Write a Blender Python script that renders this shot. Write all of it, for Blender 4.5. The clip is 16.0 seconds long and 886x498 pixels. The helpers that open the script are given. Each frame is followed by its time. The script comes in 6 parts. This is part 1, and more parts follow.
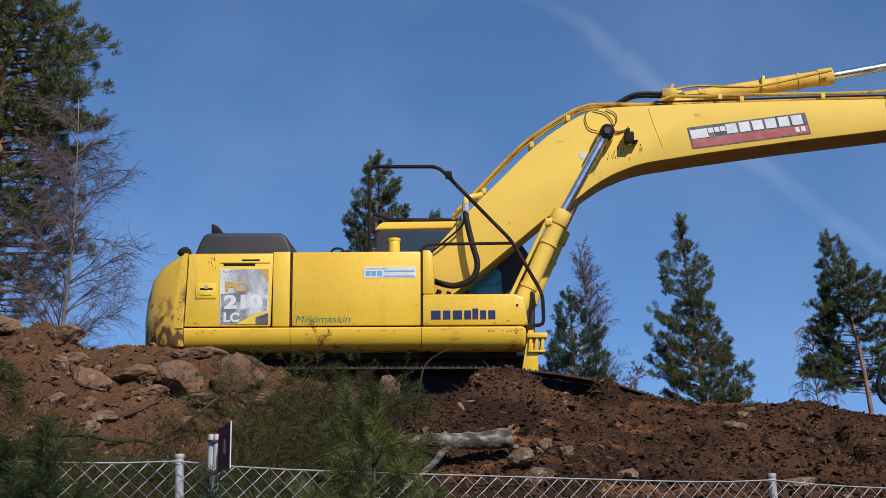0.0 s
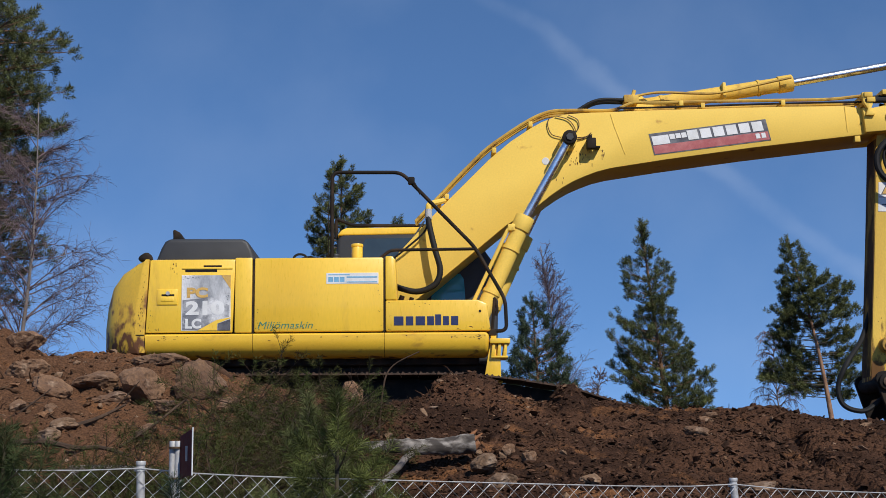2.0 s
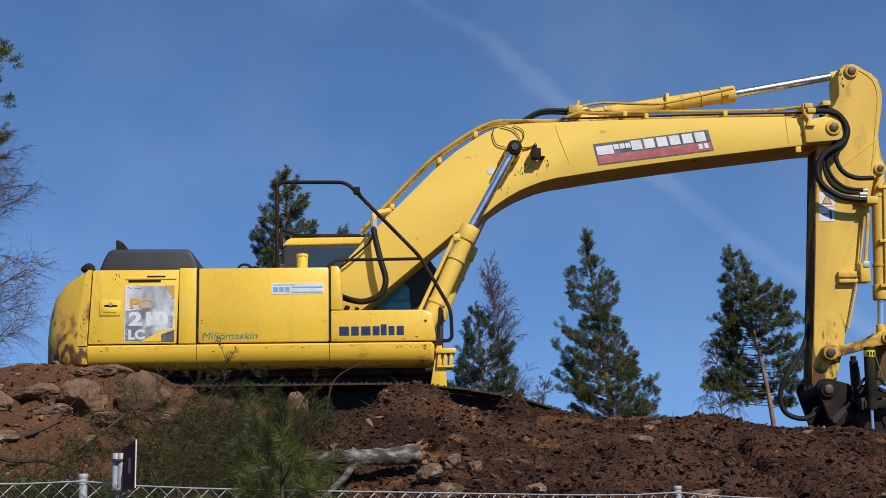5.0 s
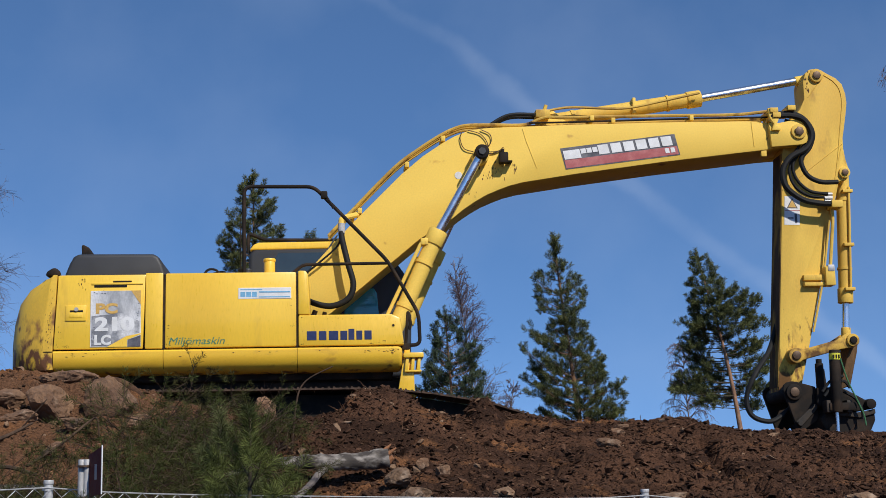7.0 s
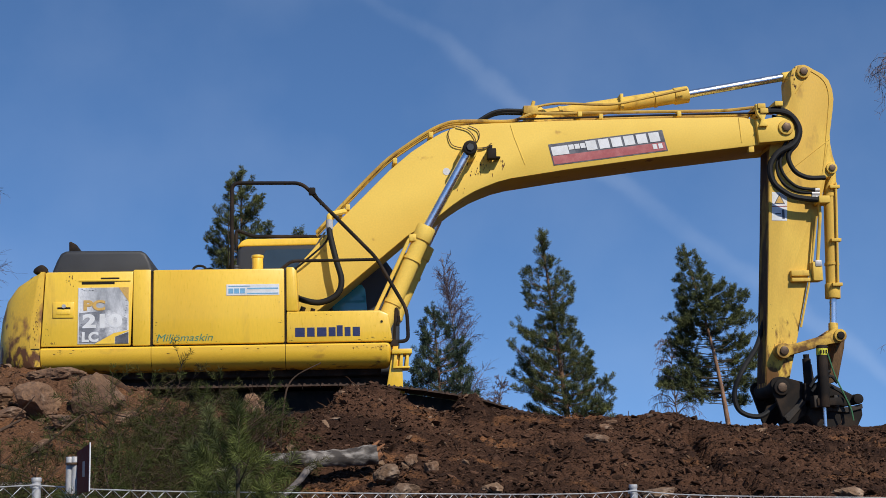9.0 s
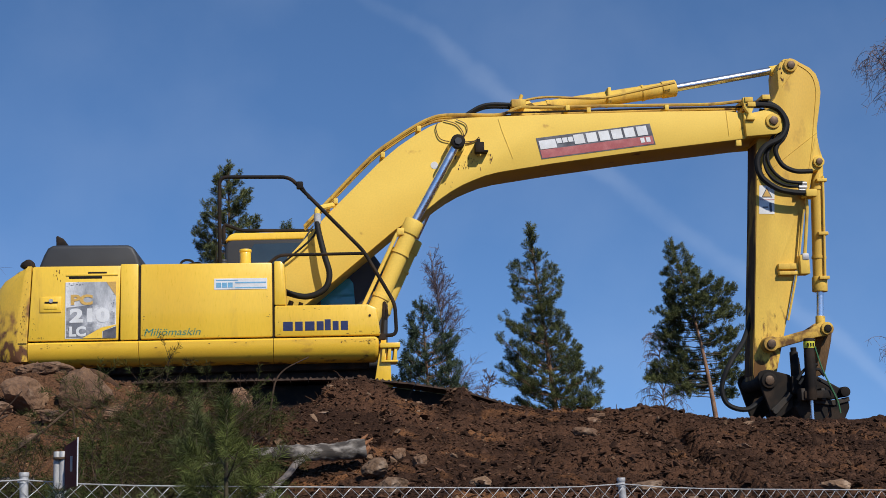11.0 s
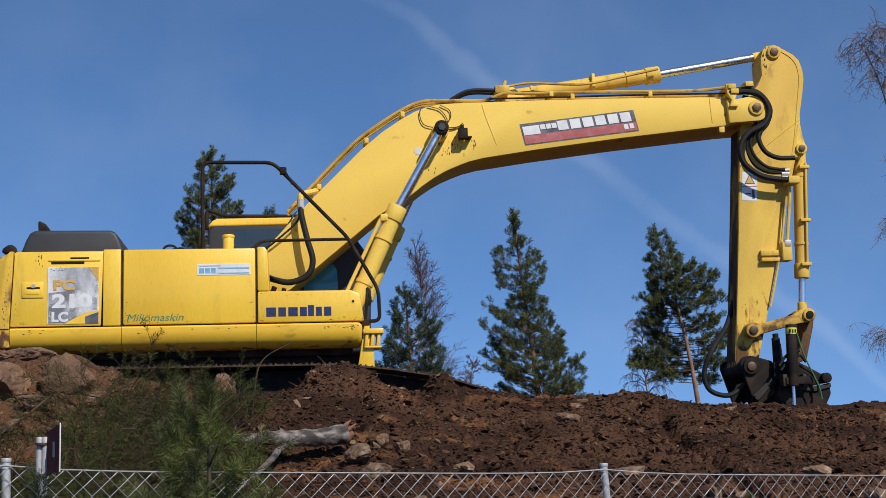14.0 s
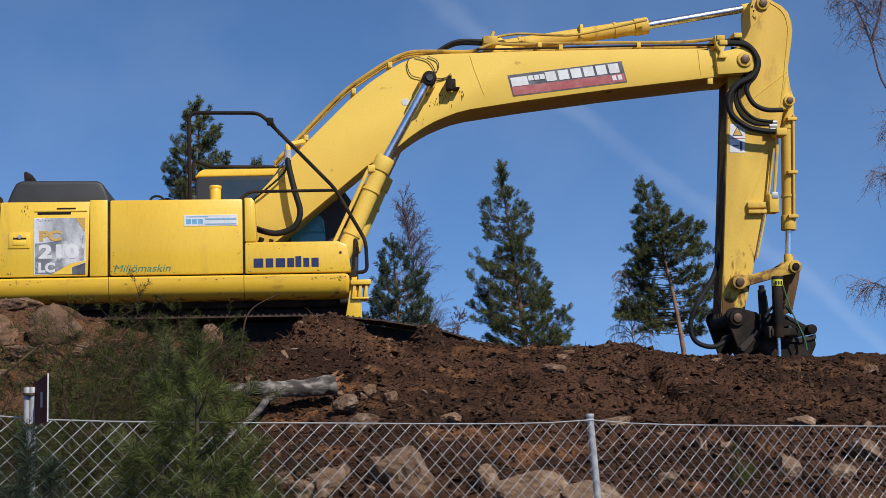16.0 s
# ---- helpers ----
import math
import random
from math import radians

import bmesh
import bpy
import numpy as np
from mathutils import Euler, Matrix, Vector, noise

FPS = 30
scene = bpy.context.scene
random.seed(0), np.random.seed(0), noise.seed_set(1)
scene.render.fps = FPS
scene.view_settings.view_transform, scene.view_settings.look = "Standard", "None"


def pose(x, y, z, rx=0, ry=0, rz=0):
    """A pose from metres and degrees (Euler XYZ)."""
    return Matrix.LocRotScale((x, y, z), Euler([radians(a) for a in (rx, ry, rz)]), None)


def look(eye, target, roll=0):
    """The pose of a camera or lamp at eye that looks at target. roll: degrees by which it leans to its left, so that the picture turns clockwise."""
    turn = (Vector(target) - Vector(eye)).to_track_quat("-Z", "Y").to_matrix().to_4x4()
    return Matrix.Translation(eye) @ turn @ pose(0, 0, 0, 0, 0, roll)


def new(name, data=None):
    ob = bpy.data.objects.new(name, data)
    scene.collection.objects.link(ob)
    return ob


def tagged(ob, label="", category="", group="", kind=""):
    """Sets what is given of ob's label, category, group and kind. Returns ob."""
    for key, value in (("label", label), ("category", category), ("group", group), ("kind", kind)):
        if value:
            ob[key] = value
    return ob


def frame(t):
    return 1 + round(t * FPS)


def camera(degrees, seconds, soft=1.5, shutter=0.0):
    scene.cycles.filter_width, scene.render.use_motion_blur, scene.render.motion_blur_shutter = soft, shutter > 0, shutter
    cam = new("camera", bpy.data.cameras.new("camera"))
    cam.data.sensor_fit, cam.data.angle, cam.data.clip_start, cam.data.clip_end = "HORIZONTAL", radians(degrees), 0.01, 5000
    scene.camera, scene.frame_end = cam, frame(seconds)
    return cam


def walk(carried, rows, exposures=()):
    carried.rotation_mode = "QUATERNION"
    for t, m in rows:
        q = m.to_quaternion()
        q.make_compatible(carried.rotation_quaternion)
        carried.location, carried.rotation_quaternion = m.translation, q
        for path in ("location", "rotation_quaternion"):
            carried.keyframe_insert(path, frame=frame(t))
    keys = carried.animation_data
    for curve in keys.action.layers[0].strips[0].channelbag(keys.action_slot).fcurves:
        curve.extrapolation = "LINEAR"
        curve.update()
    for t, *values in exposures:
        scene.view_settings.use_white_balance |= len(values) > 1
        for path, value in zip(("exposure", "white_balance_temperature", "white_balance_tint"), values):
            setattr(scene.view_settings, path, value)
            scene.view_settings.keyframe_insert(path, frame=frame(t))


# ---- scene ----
EYE = (0.0, 0.0, 1.5)


def toward(yaw, pitch):
    """A point ten metres from the eye; yaw to the left and pitch upwards, in degrees."""
    a, b = radians(yaw), radians(pitch)
    return (EYE[0] - 10 * math.sin(a) * math.cos(b), EYE[1] + 10 * math.cos(a) * math.cos(b), EYE[2] + 10 * math.sin(b))


cam = camera(35.5, 16.0, soft=0.85)
PATH = [
    (0, look(EYE, toward(0.713, 9.411), -0.230)),
    (0.5, look(EYE, toward(-0.117, 9.454), -0.198)),
    (1, look(EYE, toward(-0.516, 9.550), -0.325)),
    (1.5, look(EYE, toward(-0.657, 9.608), -0.466)),
    (2, look(EYE, toward(-0.849, 9.641), -0.518)),
    (2.5, look(EYE, toward(-1.157, 9.695), -0.622)),
    (3, look(EYE, toward(-1.486, 9.744), -0.763)),
    (3.5, look(EYE, toward(-1.741, 9.812), -0.805)),
    (4, look(EYE, toward(-2.188, 9.904), -0.861)),
    (6.5, look(EYE, toward(-4.281, 10.117), -1.248)),
    (7, look(EYE, toward(-4.507, 10.169), -1.340)),
    (7.5, look(EYE, toward(-4.584, 10.206), -1.393)),
    (8, look(EYE, toward(-4.707, 10.153), -1.458)),
    (8.5, look(EYE, toward(-4.834, 10.085), -1.491)),
    (9, look(EYE, toward(-5.000, 10.000), -1.525)),
    (9.5, look(EYE, toward(-5.137, 9.956), -1.563)),
    (10, look(EYE, toward(-5.284, 9.875), -1.621)),
    (12.5, look(EYE, toward(-5.798, 9.552), -1.723)),
    (13, look(EYE, toward(-5.946, 9.492), -1.742)),
    (13.5, look(EYE, toward(-6.065, 9.437), -1.756)),
    (14, look(EYE, toward(-6.174, 9.128), -1.705)),
    (14.5, look(EYE, toward(-6.263, 8.528), -1.680)),
    (15, look(EYE, toward(-6.387, 8.120), -1.669)),
    (15.5, look(EYE, toward(-6.511, 7.529), -1.650)),
    (16, look(EYE, toward(-6.639, 7.100), -1.649)),
]
walk(cam, PATH, [(0, 0.0), (16, 0.0)])

# ---- light ----
SUN_AZ, SUN_EL = 150.0, 42.0
to_sun = Vector((math.sin(radians(SUN_AZ)) * math.cos(radians(SUN_EL)),
                 math.cos(radians(SUN_AZ)) * math.cos(radians(SUN_EL)), math.sin(radians(SUN_EL))))
lamp = bpy.data.lights.new("sun", "SUN")
lamp.energy, lamp.angle, lamp.color = 4.25, radians(0.53), (1.0, 0.94, 0.85)
new("sun", lamp).matrix_world = look(to_sun * 60, (0, 0, 0))

world = bpy.data.worlds.new("world")
scene.world = world
world.use_nodes = True
wn, wl = world.node_tree.nodes, world.node_tree.links
wn.clear()
sky = wn.new("ShaderNodeTexSky")
sky.sky_type, sky.sun_disc = "NISHITA", False
sky.sun_elevation, sky.sun_rotation = radians(SUN_EL), radians(SUN_AZ)
sky.air_density, sky.dust_density, sky.ozone_density, sky.altitude = 0.80, 0.0, 4.5, 1500
coord = wn.new("ShaderNodeTexCoord")
# clear, dry air: little whitening towards the horizon
raised = wn.new("ShaderNodeVectorMath")
raised.inputs[1].default_value = (0, 0, 0.18)
level = wn.new("ShaderNodeVectorMath")
level.operation = "NORMALIZE"
wl.new(coord.outputs["Generated"], raised.inputs[0])
wl.new(raised.outputs[0], level.inputs[0])
wl.new(level.outputs[0], sky.inputs[0])
# a thin trail of high cloud across the sky: a great circle, broken up by noise
pole = (Vector((0.0348, 0.9375, 0.3462)).cross(Vector((0.2928, 0.9444, 0.1497)))).normalized()
dot = wn.new("ShaderNodeVectorMath")
dot.operation = "DOT_PRODUCT"
dot.inputs[1].default_value = pole
wl.new(coord.outputs["Generated"], dot.inputs[0])
wob = wn.new("ShaderNodeTexNoise")
wob.inputs["Scale"].default_value, wob.inputs["Detail"].default_value = 9.0, 5.0
wl.new(coord.outputs["Generated"], wob.inputs["Vector"])
shift = wn.new("ShaderNodeMath")
shift.operation = "MULTIPLY_ADD"
shift.inputs[1].default_value, shift.inputs[2].default_value = 0.05, -0.025
wl.new(wob.outputs["Fac"], shift.inputs[0])
both = wn.new("ShaderNodeMath")
wl.new(dot.outputs["Value"], both.inputs[0])
wl.new(shift.outputs[0], both.inputs[1])
size = wn.new("ShaderNodeMath")
size.operation = "ABSOLUTE"
wl.new(both.outputs[0], size.inputs[0])
band = wn.new("ShaderNodeMapRange")
band.interpolation_type = "SMOOTHERSTEP"
for k, v in zip(("From Min", "From Max", "To Min", "To Max"), (0.0, 0.0105, 1.0, 0.0)):
    band.inputs[k].default_value = v
wl.new(size.outputs[0], band.inputs["Value"])
thin = wn.new("ShaderNodeTexNoise")
thin.inputs["Scale"].default_value, thin.inputs["Detail"].default_value = 7.0, 8.0
wl.new(coord.outputs["Generated"], thin.inputs["Vector"])
veil = wn.new("ShaderNodeMapRange")
for k, v in zip(("From Min", "From Max", "To Min", "To Max"), (0.36, 0.66, 0.012, 0.10)):
    veil.inputs[k].default_value = v
wl.new(thin.outputs["Fac"], veil.inputs["Value"])
prod = wn.new("ShaderNodeMath")
prod.operation = "MULTIPLY"
wl.new(band.outputs[0], prod.inputs[0])
wl.new(veil.outputs[0], prod.inputs[1])
haze = wn.new("ShaderNodeMapRange")
for k, v in zip(("From Min", "From Max", "To Min", "To Max"), (0.4, 0.8, 0.0, 0.07)):
    haze.inputs[k].default_value = v
wl.new(thin.outputs["Fac"], haze.inputs["Value"])
amount = wn.new("ShaderNodeMath")
wl.new(prod.outputs[0], amount.inputs[0])
wl.new(haze.outputs[0], amount.inputs[1])
cloud = wn.new("ShaderNodeMix")
cloud.data_type = "RGBA"
cloud.inputs[7].default_value = (5.6, 6.2, 7.2, 1)
wl.new(amount.outputs[0], cloud.inputs[0])
tint = wn.new("ShaderNodeMix")
tint.data_type, tint.blend_type = "RGBA", "MULTIPLY"
tint.inputs[0].default_value, tint.inputs[7].default_value = 1.0, (0.765, 0.918, 0.985, 1)
wl.new(sky.outputs[0], tint.inputs[6])
wl.new(tint.outputs[2], cloud.inputs[6])
back = wn.new("ShaderNodeBackground")
back.inputs["Strength"].default_value = 0.157
wl.new(cloud.outputs[2], back.inputs["Color"])
wl.new(back.outputs[0], wn.new("ShaderNodeOutputWorld").inputs["Surface"])


# ---- materials ----
def surface(name, base, rough=0.6, metal=0.0, second=None, scale=4.0, low=0.4, high=0.65, grain=40.0, bump=0.0, detail=3.0, spec=0.5,
            stain=None, stain_scale=2.0, stain_low=0.55, stain_high=0.7, shade=0.12, coat=0.0, per_island=0.0, stretch=(1, 1, 1), per_object=0.0, mud=None, mud_colour=(0.09, 0.045, 0.022), lead=None):
    """A worn surface: base colour with fine grain, a second colour in patches, and stains with outlines of their own."""
    m = bpy.data.materials.new(name)
    m.use_nodes = True
    n, l = m.node_tree.nodes, m.node_tree.links
    b = n["Principled BSDF"]
    b.inputs["Roughness"].default_value, b.inputs["Metallic"].default_value = rough, metal
    b.inputs["Coat Weight"].default_value, b.inputs["Specular IOR Level"].default_value = coat, spec
    tc = n.new("ShaderNodeTexCoord")
    mp = n.new("ShaderNodeMapping")
    mp.inputs["Scale"].default_value = stretch
    l.new(tc.outputs["Object"], mp.inputs["Vector"])

    def noisy(s, detail=5.0):
        t = n.new("ShaderNodeTexNoise")
        t.inputs["Scale"].default_value, t.inputs["Detail"].default_value = s, detail
        l.new(mp.outputs[0], t.inputs["Vector"])
        return t.outputs["Fac"]

    def ranged(v, a, c, d=0.0, e=1.0):
        r = n.new("ShaderNodeMapRange")
        for k, x in zip(("From Min", "From Max", "To Min", "To Max"), (a, c, d, e)):
            r.inputs[k].default_value = x
        l.new(v, r.inputs["Value"])
        return r.outputs[0]

    def mixed(f, a, c):
        x = n.new("ShaderNodeMix")
        x.data_type = "RGBA"
        l.new(f, x.inputs[0])
        for slot, v in ((6, a), (7, c)):
            if isinstance(v, tuple):
                x.inputs[slot].default_value = (*v, 1)
            else:
                l.new(v, x.inputs[slot])
        return x.outputs[2]

    col = mixed(ranged(noisy(scale), low, high), base, second or tuple(c * 0.85 for c in base))
    if lead:  # another soil lies towards one end: from x of none to x of most, and its colour
        sep = n.new("ShaderNodeSeparateXYZ")
        l.new(tc.outputs["Object"], sep.inputs[0])
        most = n.new("ShaderNodeMath")
        l.new(noisy(1.6, 7.0), most.inputs[0])
        l.new(ranged(sep.outputs[0], lead[0], lead[1], -0.45, 0.22), most.inputs[1])
        col = mixed(ranged(most.outputs[0], 0.44, 0.62), col, lead[2])
    if stain:
        col = mixed(ranged(noisy(stain_scale, 8.0), stain_low, stain_high), col, stain)
    if mud:  # caked dirt and rust, thicker towards one end of the part: from a height of none to a height of most
        sep = n.new("ShaderNodeSeparateXYZ")
        l.new(tc.outputs["Object"], sep.inputs[0])
        most = n.new("ShaderNodeMath")
        l.new(noisy(mud[2], 9.0), most.inputs[0])
        l.new(ranged(sep.outputs[mud[3]], mud[0], mud[1], -0.30, 0.16), most.inputs[1])
        col = mixed(ranged(most.outputs[0], 0.495, 0.60), col, mud_colour)
    fine = noisy(grain, detail)
    v = n.new("ShaderNodeHueSaturation")
    l.new(ranged(fine, 0.3, 0.7, 1 - shade, 1 + shade), v.inputs["Value"])
    l.new(col, v.inputs["Color"])
    col = v.outputs[0]
    for amount, socket in ((per_island, "island"), (per_object, "object")):
        if amount:
            g = n.new("ShaderNodeNewGeometry").outputs["Random Per Island"] if socket == "island" else n.new("ShaderNodeObjectInfo").outputs["Random"]
            w = n.new("ShaderNodeHueSaturation")
            l.new(ranged(g, 0, 1, 1 - amount, 1 + amount), w.inputs["Value"])
            l.new(col, w.inputs["Color"])
            col = w.outputs[0]
    l.new(col, b.inputs["Base Color"])
    l.new(ranged(fine, 0.3, 0.7, max(rough - 0.08, 0.02), min(rough + 0.12, 1)), b.inputs["Roughness"])
    if bump:
        bp = n.new("ShaderNodeBump")
        bp.inputs["Strength"].default_value, bp.inputs["Distance"].default_value = 1.0, bump
        l.new(fine, bp.inputs["Height"])
        l.new(bp.outputs[0], b.inputs["Normal"])
    return m


M_PAINT = surface("yellow_paint", (0.88, 0.56, 0.05), 0.34, second=(0.82, 0.50, 0.04), scale=1.3, grain=60, shade=0.04, coat=0.25,
                  stain=(0.62, 0.37, 0.05), stain_scale=5.0, stain_low=0.60, stain_high=0.80, stretch=(1, 1, 0.25))
M_BOOM = surface("boom_paint", (0.83, 0.565, 0.105), 0.60, spec=0.22, second=(0.77, 0.51, 0.09), scale=1.0, grain=50, shade=0.04,
                 stain=(0.40, 0.20, 0.05), stain_scale=4.0, stain_low=0.67, stain_high=0.76)
M_WEIGHT = surface("worn_counterweight_paint", (0.82, 0.52, 0.05), 0.5, second=(0.70, 0.42, 0.05), scale=2.0, grain=60, shade=0.06,
                   stain=(0.30, 0.14, 0.04), stain_scale=6, stain_low=0.54, stain_high=0.66, mud=(2.05, 0.95, 11.0, 2), mud_colour=(0.15, 0.062, 0.024), stretch=(1, 1, 0.6))
M_SKIRT = surface("scratched_skirt_paint", (0.85, 0.52, 0.04), 0.42, second=(0.78, 0.46, 0.04), scale=1.5, grain=60, shade=0.05, coat=0.1,
                  stain=(0.60, 0.33, 0.04), stain_scale=4.6, stain_low=0.58, stain_high=0.75, stretch=(1, 1, 2.2), mud=(1.17, 0.92, 7.0, 2), mud_colour=(0.19, 0.088, 0.025))
M_ARM = surface("worn_arm_paint", (0.75, 0.495, 0.09), 0.65, spec=0.2, second=(0.64, 0.40, 0.075), scale=2.2, grain=70, shade=0.06,
                stain=(0.38, 0.21, 0.055), stain_scale=5.0, stain_low=0.59, stain_high=0.74, mud=(2.2, 0.70, 12.0, 2), mud_colour=(0.17, 0.085, 0.03), stretch=(1, 1, 0.4))
M_DARK = surface("dark_grey_plastic", (0.032, 0.034, 0.038), 0.55, grain=90, shade=0.1, bump=0.0006)
M_BLACK = surface("black_steel", (0.014, 0.011, 0.009), 0.75, spec=0.2, grain=60, shade=0.25, stain=(0.042, 0.027, 0.017), stain_scale=4, stain_low=0.46, stain_high=0.66)
M_RUBBER = surface("black_rubber_hose", (0.013, 0.013, 0.013), 0.62, spec=0.25, grain=120, shade=0.15)
M_CHROME = surface("chrome_rod", (0.90, 0.90, 0.91), 0.24, 1.0, grain=8, shade=0.01)
M_STEEL = surface("muddy_track_steel", (0.085, 0.052, 0.036), 0.75, 0.1, second=(0.045, 0.03, 0.022), scale=6, grain=80, shade=0.25, bump=0.002, spec=0.25,
                  stain=(0.15, 0.12, 0.10), stain_scale=7, stain_low=0.58, stain_high=0.66)
M_PIN = surface("greasy_pin_steel", (0.12, 0.075, 0.045), 0.5, 0.5, grain=60, shade=0.2)
M_SCRAPED = surface("scraped_dark_steel", (0.030, 0.025, 0.020), 0.65, spec=0.3, second=(0.05, 0.036, 0.025), scale=5, grain=60, shade=0.25)
M_LINK = surface("rusty_link_paint", (0.62, 0.39, 0.07), 0.75, spec=0.2, second=(0.45, 0.26, 0.06), scale=3, grain=60, shade=0.12, stain=(0.15, 0.078, 0.03), stain_scale=6, stain_low=0.48, stain_high=0.60)
M_CAKED = surface("caked_mud", (0.13, 0.075, 0.035), 0.9, spec=0.2, second=(0.07, 0.04, 0.02), scale=5, grain=50, shade=0.3, stain=(0.36, 0.21, 0.05), stain_scale=3.5, stain_low=0.52, stain_high=0.60, stretch=(1, 1, 0.3))
M_GALV = surface("galvanised_steel", (0.47, 0.47, 0.47), 0.5, 0.2, second=(0.36, 0.36, 0.36), scale=25, grain=120, shade=0.08)
M_WIRE = surface("weathered_fence_wire", (0.40, 0.41, 0.43), 0.45, 0.5, second=(0.28, 0.29, 0.30), scale=20, grain=120, shade=0.1)
M_BLUE = surface("blue_lettering", (0.02, 0.03, 0.10), 0.4, grain=60)
M_WHITE = surface("white_film", (0.75, 0.75, 0.74), 0.45, second=(0.62, 0.62, 0.6), scale=6, grain=80, shade=0.05)
M_LBLUE = surface("light_blue_film", (0.18, 0.42, 0.62), 0.45, grain=60)
M_GREY = surface("weathered_silver_film", (0.40, 0.41, 0.42), 0.35, second=(0.13, 0.135, 0.15), scale=3.6, low=0.47, high=0.62, grain=70, shade=0.12, stretch=(1, 1, 0.5),
                 stain=(0.70, 0.70, 0.70), stain_scale=1.9, stain_low=0.49, stain_high=0.60)
M_PIPE = surface("grimy_ochre_pipe", (0.60, 0.38, 0.07), 0.6, spec=0.25, second=(0.38, 0.22, 0.05), scale=3.0, grain=60, shade=0.1, stain=(0.10, 0.055, 0.025), stain_scale=5, stain_low=0.56, stain_high=0.68)
M_SLATE = surface("dark_grey_film", (0.055, 0.055, 0.07), 0.5, second=(0.14, 0.14, 0.155), scale=9, grain=90, shade=0.15)
M_RED = surface("faded_red_film", (0.36, 0.075, 0.075), 0.45, second=(0.45, 0.14, 0.13), scale=8, grain=80, shade=0.1)
M_GREEN = surface("teal_lettering", (0.04, 0.20, 0.13), 0.5, grain=60)
M_GOLD = surface("gold_lettering", (0.62, 0.38, 0.10), 0.45, grain=60)
M_TAPE = surface("yellow_tape", (0.72, 0.68, 0.05), 0.5, grain=40)
M_TEAL = surface("tinted_teal_glass", (0.035, 0.30, 0.37), 0.08, grain=10, shade=0.05, coat=0.6)
M_GLASS = surface("dark_tinted_glass", (0.03, 0.045, 0.055), 0.06, grain=10, shade=0.05, coat=0.6)
M_SOIL = surface("brown_soil", (0.074, 0.036, 0.0205), 0.95, second=(0.031, 0.0155, 0.0095), scale=1.3, low=0.42, high=0.58, grain=75, shade=0.5, bump=0.014, detail=9.0, spec=0.12,
                 stain=(0.150, 0.068, 0.030), stain_scale=2.3, stain_low=0.58, stain_high=0.68, stretch=(0.7, 1, 1.3), lead=(0.6, -1.8, (0.104, 0.052, 0.028)))
M_CLOD = surface("soil_clods", (0.078, 0.040, 0.0235), 0.95, spec=0.12, second=(0.033, 0.0165, 0.010), scale=9, grain=70, shade=0.35, bump=0.005, per_island=0.55, lead=(0.6, -1.8, (0.128, 0.068, 0.037)))
M_CLOD_TAN = surface("sandy_clods", (0.140, 0.082, 0.047), 0.95, spec=0.12, second=(0.075, 0.042, 0.024), scale=9, grain=70, shade=0.3, bump=0.005, per_island=0.45)
M_ROCK = surface("earthy_granite", (0.185, 0.112, 0.064), 0.85, second=(0.13, 0.074, 0.04), scale=4, grain=45, shade=0.2, bump=0.008,
                 stain=(0.32, 0.23, 0.16), stain_scale=5, stain_low=0.58, stain_high=0.7, per_object=0.2)
M_ROCK_RED = surface("soil_stained_rock", (0.200, 0.112, 0.060), 0.9, second=(0.125, 0.066, 0.036), scale=3, grain=40, shade=0.25, bump=0.012,
                 stain=(0.30, 0.205, 0.135), stain_scale=5.0, stain_low=0.60, stain_high=0.70, per_object=0.2)
M_NEEDLE = surface("pine_needles", (0.118, 0.130, 0.048), 0.7, spec=0.12, second=(0.072, 0.084, 0.034), scale=2.5, grain=9, shade=0.25, per_island=0.35)
M_NEEDLE_NEAR = surface("fresh_pine_needles", (0.094, 0.110, 0.028), 0.7, spec=0.12, second=(0.048, 0.060, 0.018), scale=5, grain=12, shade=0.2, per_island=0.6)
M_NEEDLE_DIM = surface("dark_pine_needles", (0.044, 0.060, 0.022), 0.75, spec=0.1, second=(0.026, 0.036, 0.014), scale=5, grain=12, shade=0.2, per_island=0.5)
M_NEEDLE_BLUE = surface("blue_green_needles", (0.075, 0.100, 0.056), 0.7, spec=0.2, second=(0.038, 0.056, 0.03), scale=5, grain=12, shade=0.2, per_island=0.4)
M_NEEDLE_DEEP = surface("deep_green_needles", (0.036, 0.052, 0.028), 0.7, spec=0.25, second=(0.024, 0.036, 0.02), scale=5, grain=12, shade=0.2, per_island=0.4)
M_SHOOT = surface("young_pine_bark", (0.075, 0.055, 0.032), 0.9, second=(0.05, 0.045, 0.025), scale=8, grain=30, shade=0.3)
M_BARK_RED = surface("sunlit_red_bark", (0.30, 0.17, 0.10), 0.9, second=(0.20, 0.11, 0.065), scale=5, grain=30, shade=0.3, bump=0.01)
M_BARK = surface("pine_bark", (0.12, 0.075, 0.048), 0.9, second=(0.20, 0.10, 0.05), scale=5, grain=30, shade=0.3, bump=0.01)
M_TWIG = surface("birch_twigs", (0.15, 0.104, 0.104), 0.8, grain=20, shade=0.2)
M_BIRCH = surface("birch_bark", (0.27, 0.24, 0.21), 0.85, second=(0.10, 0.085, 0.07), scale=22, grain=30, shade=0.2, bump=0.006,
                  stain=(0.050, 0.040, 0.033), stain_scale=18, stain_low=0.42, stain_high=0.56, stretch=(0.5, 1, 1))
M_BIRCH_GREY = surface("grey_birch_stem", (0.20, 0.17, 0.15), 0.8, second=(0.12, 0.10, 0.09), scale=5, grain=30, shade=0.2)
